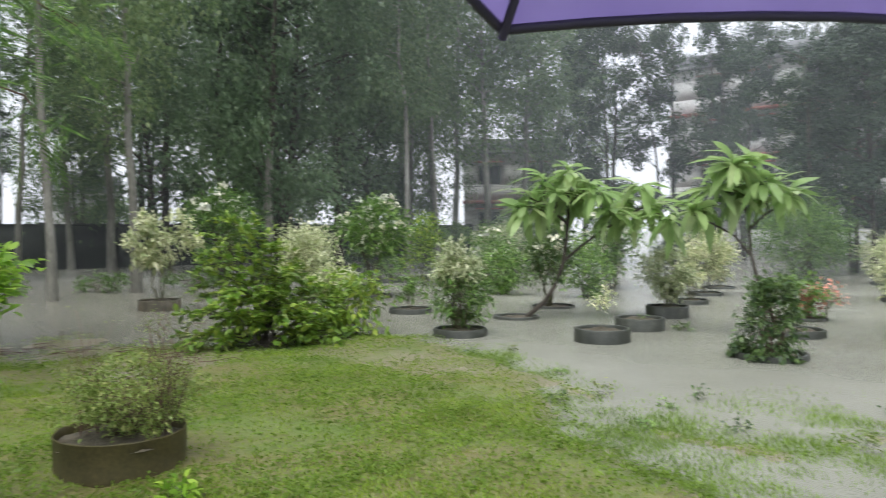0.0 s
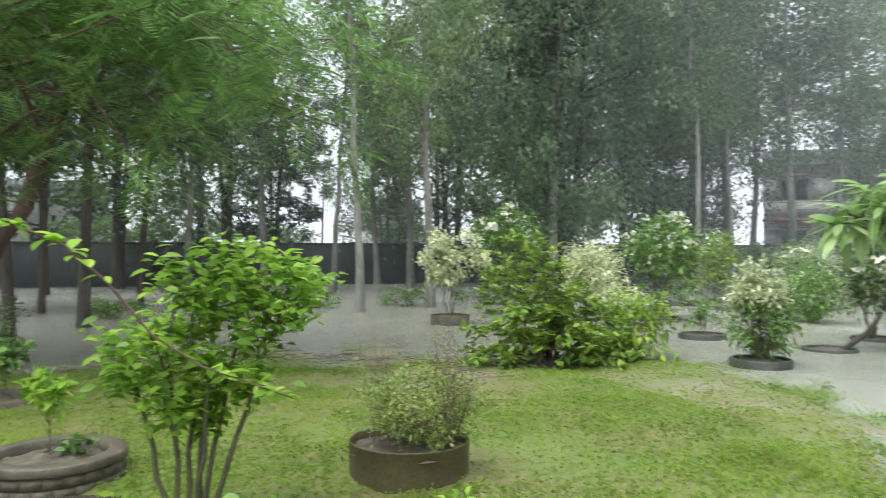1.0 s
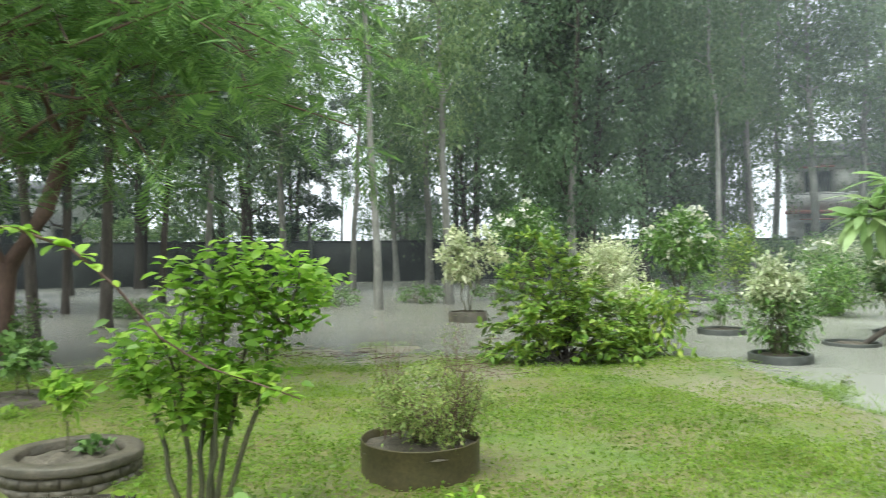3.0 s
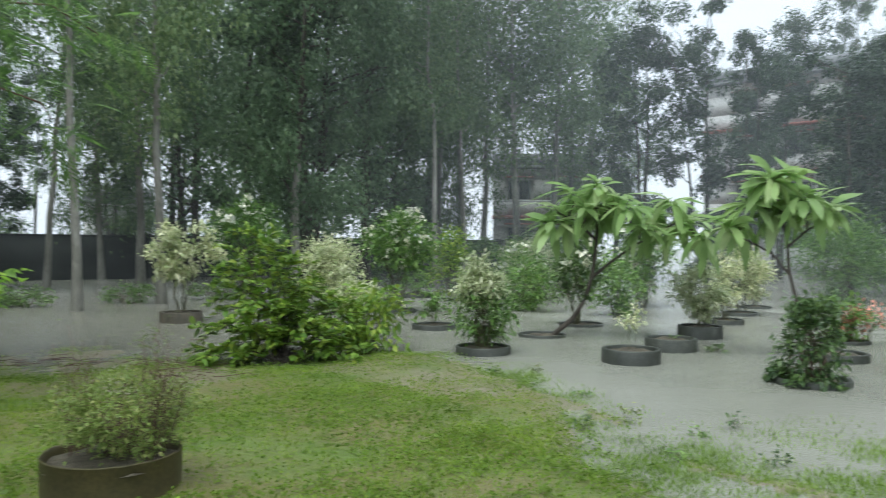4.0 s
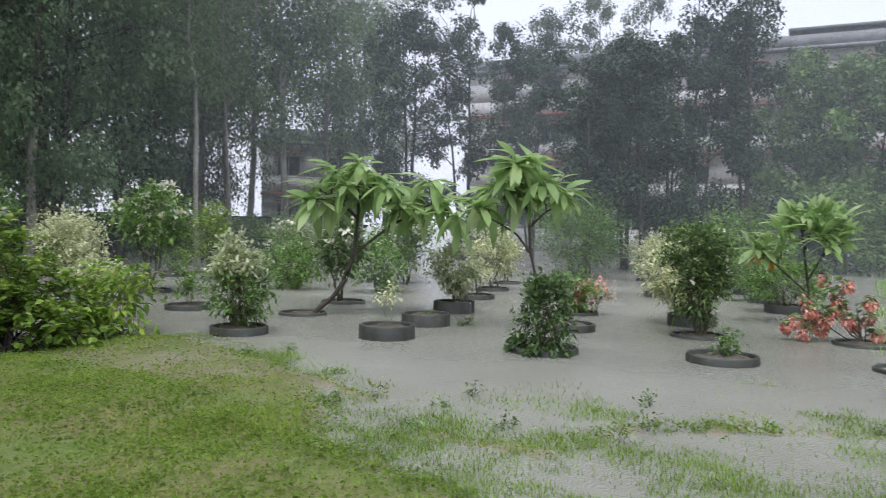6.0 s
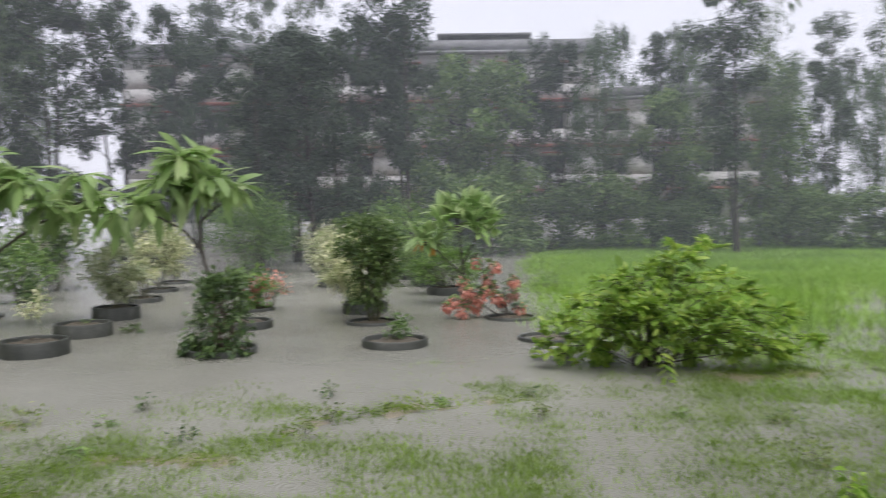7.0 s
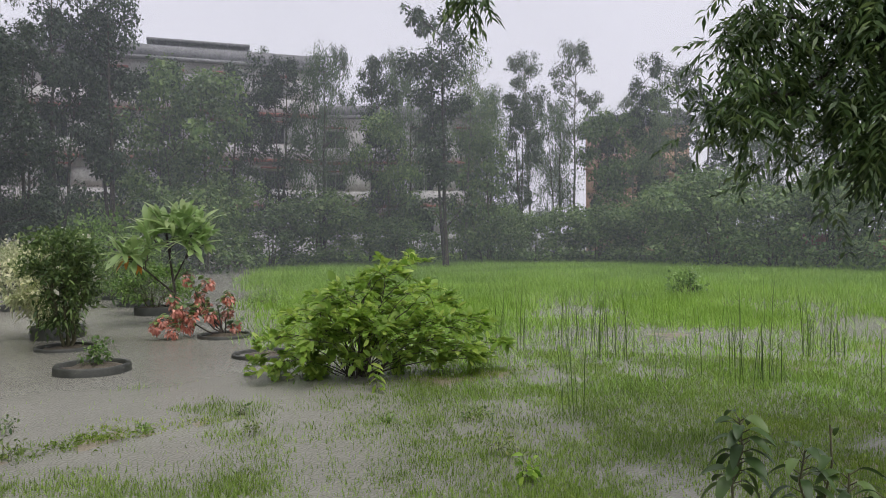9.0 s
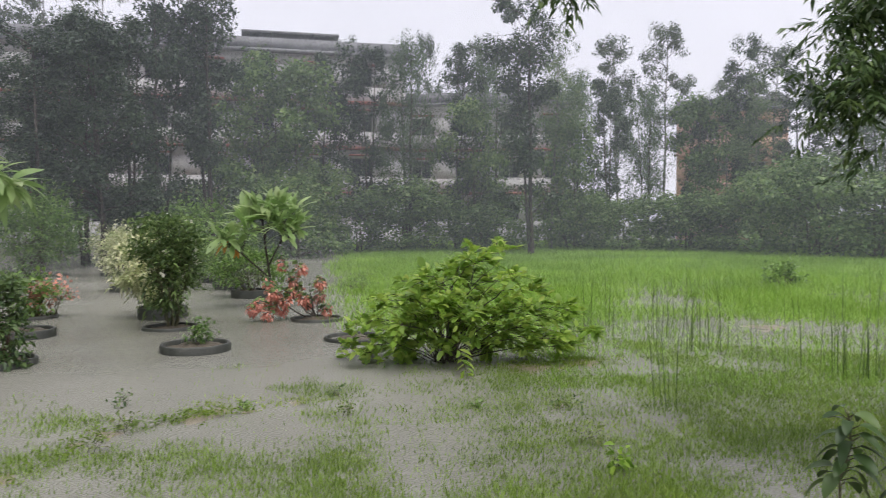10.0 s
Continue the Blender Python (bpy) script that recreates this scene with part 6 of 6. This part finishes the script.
def tri_fix(v, f):
    """Splits the blades' quads into triangles; the tip is one triangle."""
    q = f[f[:, 2] != f[:, 3]]
    t = f[f[:, 2] == f[:, 3]][:, :3]
    return mesh_np("blades", v, np.concatenate([q[:, :3], q[:, [0, 2, 3]], t]))


def slim_blades(rng, x, y, z, ln, w, tilt):
    """One narrow triangle a blade, for grass past counting."""
    a, t = rng.uniform(0, 2 * np.pi, len(x)), rng.uniform(0.05, tilt, len(x))
    b = np.stack([x, y, z], 1)
    side = np.stack([-np.sin(a) * w * 0.5, np.cos(a) * w * 0.5, 0 * w], 1)
    tip = b + np.stack([np.cos(a) * t * ln, np.sin(a) * t * ln, ln * (1 - 0.3 * t)], 1)
    return mesh_np("blades", np.stack([b - side, b + side, tip], 1).reshape(-1, 3), np.arange(3 * len(x)).reshape(-1, 3))


def patchy(x, y, s, seed):
    r = np.random.default_rng(seed).uniform(0, 6, 6)
    return (np.sin(s * x + r[0] + 1.3 * np.sin(0.7 * s * y + r[1])) * np.sin(s * 1.1 * y + r[2] + 1.1 * np.sin(0.8 * s * x + r[3])) + 0.6 * np.sin(2.3 * s * x + r[4]) * np.sin(2.1 * s * y + r[5])) / 1.6


def lawn():
    rng = np.random.default_rng(81)
    n = 540000
    az, d = rng.uniform(-68, 95, n), 1.9 + 11.5 * rng.uniform(0, 1, n) ** 1.35
    x, y = d * np.sin(np.radians(az)), d * np.cos(np.radians(az))
    z = ground_height(x, y)
    p = patchy(x, y, 1.4, 3)
    dry = (z > -0.035 + 0.07 * rng.uniform(0, 1, n) - 0.02 * p)
    keep = dry & (rng.uniform(0, 1, n) < 0.16 + 0.84 * np.clip(p * 0.9 + 0.45, 0, 1)) & (y < shore(x) + 0.9)
    keep &= ~((x + 4.62) ** 2 + (y - 3.76) ** 2 < 0.23) & ~((x + 2.37) ** 2 + (y - 4.72) ** 2 < 0.17)
    x, y, z, p = x[keep], y[keep], z[keep], p[keep]
    ln = rng.uniform(0.014, 0.038, len(x)) * (1 + 0.8 * np.clip(p, 0, 1))
    return slim_blades(rng, x, y, np.maximum(z, -0.006) - 0.004, ln, rng.uniform(0.008, 0.016, len(x)), 1.3)


def lawn_round():
    """The same short grass, thinner, where the lawn goes on behind and underfoot."""
    rng = np.random.default_rng(87)
    n = 150000
    x, y = rng.uniform(-9, 2.4, n), rng.uniform(-7, 4.5, n)
    az, d = np.degrees(np.arctan2(x, y)), np.hypot(x, y)
    z = ground_height(x, y)
    u = -0.526 * (x + 5.95) - 0.851 * (y - 3.36)
    keep = ((d < 2.0) | (az < -68) | (az > 95)) & (z > 0.0) & ((u < -0.03) | (u > 1.22) | (x > -1.0))
    keep &= rng.uniform(0, 1, n) < 0.3 + 0.7 * np.clip(patchy(x, y, 1.4, 3) * 0.9 + 0.45, 0, 1)
    x, y, z = x[keep], y[keep], z[keep]
    return slim_blades(rng, x, y, z - 0.004, rng.uniform(0.02, 0.05, len(x)), rng.uniform(0.014, 0.024, len(x)), 1.3)


def lawn_weeds():
    """Low broad-leaved weeds in drifts among the grass."""
    rng = np.random.default_rng(86)
    n = 170000
    az, d = rng.uniform(-60, 40, n), 2.4 + 9.5 * rng.uniform(0, 1, n) ** 1.2
    x, y = d * np.sin(np.radians(az)), d * np.cos(np.radians(az))
    z = ground_height(x, y)
    p = patchy(x, y, 0.9, 21) + 0.7 * patchy(x, y, 3.1, 22)
    keep = (z > -0.02) & (y < shore(x) + 0.4) & (rng.uniform(0, 1, n) < np.clip(p * 0.8 + 0.42, 0.10, 0.95))
    keep &= ~((x + 4.62) ** 2 + (y - 3.76) ** 2 < 0.25) & ~((x + 2.37) ** 2 + (y - 4.72) ** 2 < 0.19) & ~((x + 4.0) ** 2 + (y - 2.9) ** 2 < 0.5)
    keep &= (x - -5.95) * math.sin(math.radians(path_dir)) - (y - 3.36) * math.cos(math.radians(path_dir)) > 0.02
    x, y, z, p = x[keep], y[keep], z[keep], p[keep]
    m = len(x)
    up = rng.uniform(0.0, 0.035, m) * (1 + 0.8 * np.clip(p, 0, 1))
    way = unit(rng.normal(size=(m, 3)) * [1, 1, 0.22] + [0, 0, 0.18])
    ln = rng.uniform(0.02, 0.046, m)
    return mesh_np("lawn_weeds", *leaves_np(rng, np.stack([x, y, np.maximum(z, 0) + up], 1), way, ln, ln * 0.6, 0.12, 0.25, two=False))


def drowned_grass():
    """Thin grass that stands out of the shallow water."""
    rng = np.random.default_rng(82)
    n = 500000
    az, d = rng.uniform(-15, 96, n), 2.2 + 8.5 * rng.uniform(0, 1, n) ** 0.9
    x, y = d * np.sin(np.radians(az)), d * np.cos(np.radians(az))
    p = patchy(x, y, 1.9, 5) + 0.5 * patchy(x, y, 5.5, 6)
    z = ground_height(x, y)
    edge = shore(x) - y
    keep = (z < 0.03) & (z > -0.2) & (edge > -2.3 + 1.0 * (x < -1)) & (rng.uniform(0, 1, n) < np.clip(p * 0.38 + 0.10 + 0.22 * np.clip(edge, -2, 1) + 0.14 * (x > 5), 0.012, 0.8) * np.clip(x * 0.5 + 0.6, 0, 1) + 0.45 * np.clip((2.2 + edge) / 1.5, 0, 1) * (x > -3) * (x < 3.5) * np.clip(p + 0.6, 0, 1) + 0.6 * np.clip((az - 66) / 12, 0, 1) * np.clip(p + 0.75, 0, 1) + 0.22 * (d < 5.3) * (x > 1.2) * np.clip(p + 0.6, 0, 1) + 0.5 * np.clip((az - 50) / 10, 0, 1) * np.clip((d - 4.5) / 1.5, 0, 1) * np.clip(p + 0.55, 0, 1))
    x, y, p = x[keep], y[keep], p[keep]
    ln = rng.uniform(0.02, 0.075, len(x)) * (1 + 0.4 * np.clip(p, 0, 1))
    return slim_blades(rng, x, y, np.full(len(x), -0.01), ln, rng.uniform(0.005, 0.011, len(x)), 0.9)


def field():
    rng = np.random.default_rng(83)
    n = 330000
    az, d = rng.uniform(42, 104, n), 7.0 + 53 * rng.uniform(0, 1, n) ** 1.25
    x, y = d * np.sin(np.radians(az)), d * np.cos(np.radians(az))
    # the planted rows end on a line, past it the field begins
    past = (x - 11.2) * 0.70 - (y - 10.0) * 0.71 + 0.7 * patchy(x, y, 1.1, 13)
    pools = patchy(x, y, 0.55, 9)
    near = np.clip((d - 8.5) / 4.0, 0, 1)
    wet = np.clip((d - 9.5) / 3, 0, 1) * np.clip((25 - d) / 8, 0, 1) * np.clip((az - 60) / 8, 0, 1)
    dens = near * (1 - 0.93 * wet * np.clip((pools + 0.45) / 0.6, 0, 1)) * np.clip(past / 2.2 + 0.35, 0, 1)
    dens = np.maximum(dens, 0.75 * np.clip((d - 7.2) / 1.2, 0, 1) * np.clip((11 - d) / 1.5, 0, 1) * (az > 62) * np.clip(patchy(x, y, 1.2, 11) + 0.6, 0, 1))
    keep = rng.uniform(0, 1, n) < dens
    x, y, d = x[keep], y[keep], d[keep]
    ln = rng.uniform(0.16, 0.36, len(x)) * np.clip(0.30 + (d - 7) / 13, 0.30, 1.1) * (1 + 0.3 * patchy(x, y, 0.3, 12))
    return slim_blades(rng, x, y, np.full(len(x), -0.02), ln, 0.007 + 0.0010 * d * rng.uniform(0.6, 1.3, len(x)), 1.25)


def reeds(spots):
    rng = np.random.default_rng(84)
    xs, ys = [], []
    for x, y, n, r in spots:
        xs.append(x + rng.normal(size=n) * r)
        ys.append(y + rng.normal(size=n) * r)
    x, y = np.concatenate(xs), np.concatenate(ys)
    return tri_fix(*blades_np(rng, x, y, np.full(len(x), -0.05), rng.uniform(0.5, 1.2, len(x)), rng.uniform(0.006, 0.011, len(x)), 0.28))


tagged(part("lawn_weeds", lawn_weeds(), F_CLOVER, None), "low broad-leaved weeds growing in drifts through the lawn", "weeds", kind="stuff")
tagged(part("lawn_grass", lawn_round(), F_LAWN, None), "short trodden lawn grass, wet with rain", "grass", kind="stuff")
tagged(part("lawn_grass", lawn(), F_LAWN, None), "short bright green weedy lawn, wet and patchy", "grass", kind="stuff")
tagged(part("drowned_grass", drowned_grass(), F_WET, None), "thin grass standing out of shallow flood water", "grass", kind="stuff")
tagged(part("field_grass", field(), F_FIELD, None), "tall bright green grass of a flooded field", "grass", kind="stuff")
tagged(part("reeds", reeds([(10.0, 4.5, 16, 0.16), (6.6, 2.3, 8, 0.12), (9.75, 2.95, 30, 0.20), (10.4, 3.7, 20, 0.16), (8.85, 0.95, 24, 0.14), (9.0, 1.3, 12, 0.2), (8.55, 2.0, 8, 0.3), (11.1, 0.45, 30, 0.2), (12.5, 1.5, 10, 0.6), (12, 3.6, 10, 0.6), (9.2, -0.6, 18, 0.25)]), F_REED, None),
       "tall thin reeds in the flooded field", "reeds", kind="stuff")


# ---------------------------------------------------------------- falling rain and haze sheets
def rain(seed, n, near, far, length, width, tilt):
    rng = np.random.default_rng(seed)
    # streaks fitted to the camera's view: only its sweep, higher with distance
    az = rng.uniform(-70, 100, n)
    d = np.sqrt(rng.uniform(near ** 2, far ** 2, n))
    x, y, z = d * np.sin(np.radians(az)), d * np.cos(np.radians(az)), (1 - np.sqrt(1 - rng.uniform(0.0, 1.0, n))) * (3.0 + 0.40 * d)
    ln = rng.uniform(0.6, 1.3, n) * length
    a = rng.uniform(0, 2 * np.pi, n)
    w = np.stack([np.cos(a), np.sin(a), np.zeros(n)], 1) * (rng.uniform(0.7, 1.3, n) * width * 0.5)[:, None]
    bot = np.stack([x, y, z], 1)
    lean = rng.normal(size=(n, 2)) * tilt
    top = np.stack([x + (0.08 + lean[:, 0]) * ln, y + lean[:, 1] * ln, z + ln], 1)
    return mesh_np("rain", np.stack([bot - w, bot + w, top], 1).reshape(-1, 3), np.arange(3 * n).reshape(-1, 3))


def rain_haze_material(name, cover):
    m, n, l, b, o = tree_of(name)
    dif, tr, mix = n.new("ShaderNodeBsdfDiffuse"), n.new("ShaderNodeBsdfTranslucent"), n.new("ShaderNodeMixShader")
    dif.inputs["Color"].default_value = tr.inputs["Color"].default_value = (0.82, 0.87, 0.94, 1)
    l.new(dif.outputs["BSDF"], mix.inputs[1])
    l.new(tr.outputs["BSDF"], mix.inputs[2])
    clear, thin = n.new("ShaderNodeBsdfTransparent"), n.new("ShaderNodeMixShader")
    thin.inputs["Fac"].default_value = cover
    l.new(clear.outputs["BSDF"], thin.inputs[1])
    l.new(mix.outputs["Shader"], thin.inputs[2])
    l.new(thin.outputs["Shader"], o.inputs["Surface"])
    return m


def haze_sheet(seed, radius):
    """One thin, almost clear wavering arc round the camera, hung to the ground, imitating rain haze."""
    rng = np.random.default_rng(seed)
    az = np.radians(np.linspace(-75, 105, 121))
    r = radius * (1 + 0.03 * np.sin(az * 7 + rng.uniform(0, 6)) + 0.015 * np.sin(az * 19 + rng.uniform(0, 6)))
    r = r * (1 + 0.65 * np.clip(-(np.degrees(az) - 14) / 45, 0, 1) ** 1.3)  # pushed outward on the left so trees in that view are veiled less
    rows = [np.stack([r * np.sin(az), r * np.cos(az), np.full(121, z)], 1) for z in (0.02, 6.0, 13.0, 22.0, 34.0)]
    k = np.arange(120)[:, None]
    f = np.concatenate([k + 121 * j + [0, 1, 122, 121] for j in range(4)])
    return mesh_np("haze_sheet", np.concatenate(rows), f)


tagged(part("rain", rain(91, 16000, 6.0, 34.0, 0.26, 0.004, 0.02), rain_haze_material("rain_streak", 0.10), None), "heavy rain falling as thin grey streaks", "rain", kind="stuff")
# almost clear pale sheets, added to lay haze over the trees
M_HAZE = rain_haze_material("haze_veil", 0.033)
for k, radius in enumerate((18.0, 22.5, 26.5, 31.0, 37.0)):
    tagged(part("haze_veil", haze_sheet(92 + k, radius), M_HAZE, None), "thin, almost clear sheet standing in for rain haze among the trees", "rain", kind="stuff")


# ---------------------------------------------------------------- umbrella
def cloth():
    m, n, l, b, o = tree_of("purple_cloth")
    col = ramp(n, l, noise_of(n, l, 5.0, 4), [(0.3, (0.20, 0.15, 0.40)), (0.7, (0.27, 0.21, 0.50))])
    l.new(col, b.inputs["Base Color"])
    b.inputs["Roughness"].default_value = 0.7
    bump(n, l, b, noise_of(n, l, 900, 2), 0.15, 0.0005)
    t, x = n.new("ShaderNodeBsdfTranslucent"), n.new("ShaderNodeMixShader")
    x.inputs["Fac"].default_value = 0.6
    l.new(col, t.inputs["Color"])
    l.new(b.outputs["BSDF"], x.inputs[1])
    l.new(t.outputs["BSDF"], x.inputs[2])
    l.new(x.outputs["Shader"], o.inputs["Surface"])
    return m


def umbrella(cx, cy, rim, radius, foot):
    """Eight taut panels on eight ribs, tipped forward, on a long slanting shaft."""
    ob = thing("umbrella", Matrix.Translation((cx, cy, 0)), "open purple umbrella with dark hem and dark ribs", "umbrella")
    tip = lambda x, y, z: np.array([x, y, z - 0.45 * (y - 0.555)])
    mat, dark = cloth(), plain("umbrella_hem", (0.03, 0.025, 0.06), 0.6)

    def at(a, u, lift=0.0):
        return tip(u * radius * math.cos(a), u * radius * math.sin(a), rim + 0.20 * (1 - u ** 2.2) + lift)

    for k in range(8):
        a0, a1 = math.pi * (k + 0.5) / 4, math.pi * (k + 1.5) / 4
        v = []
        for u in np.linspace(0.02, 1, 9):
            for q in np.linspace(0, 1, 7):
                sag = 4 * q * (1 - q)
                p = at(a0, u) * (1 - q) + at(a1, u) * q
                v.append(p + np.array([-p[0] * 0.035 * u * sag, -p[1] * 0.035 * u * sag, 0.006 * u * sag]))
        f = [(7 * i + j, 7 * i + j + 1, 7 * i + j + 8, 7 * i + j + 7) for i in range(8) for j in range(6)]
        part("panel", smooth(mesh_np("panel", v, f)), mat, ob)
        hem, rib = Soup(), Soup()
        hem.tube(v[56:63], [0.005] * 7, 6)
        part("hem", smooth(hem.mesh("hem")), dark, ob, "dark stitched hem")
        rib.tube([at(a0, u, -0.008) for u in np.linspace(0.04, 1.0, 9)], np.linspace(0.003, 0.005, 9), 6)
        part("rib", smooth(rib.mesh("rib")), dark, ob, "dark steel rib")
    top, low = at(0.0, 0.0), np.array(foot)
    shaft = Soup()
    shaft.tube([top + (top - low) * 0.04, top, (top + low) / 2, low], [0.004, 0.006, 0.006, 0.007], 8)
    part("shaft", smooth(shaft.mesh("shaft")), M_IRON, ob)
    grip = Soup()
    grip.tube([low + (top - low) * q for q in (0.0, 0.02, 0.10, 0.12)], [0.012, 0.017, 0.017, 0.010], 10)
    part("grip", smooth(grip.mesh("grip")), dark, ob)


umbrella(0.10, -0.135, 1.835, 0.60, (0.25, -0.42, 0.06))
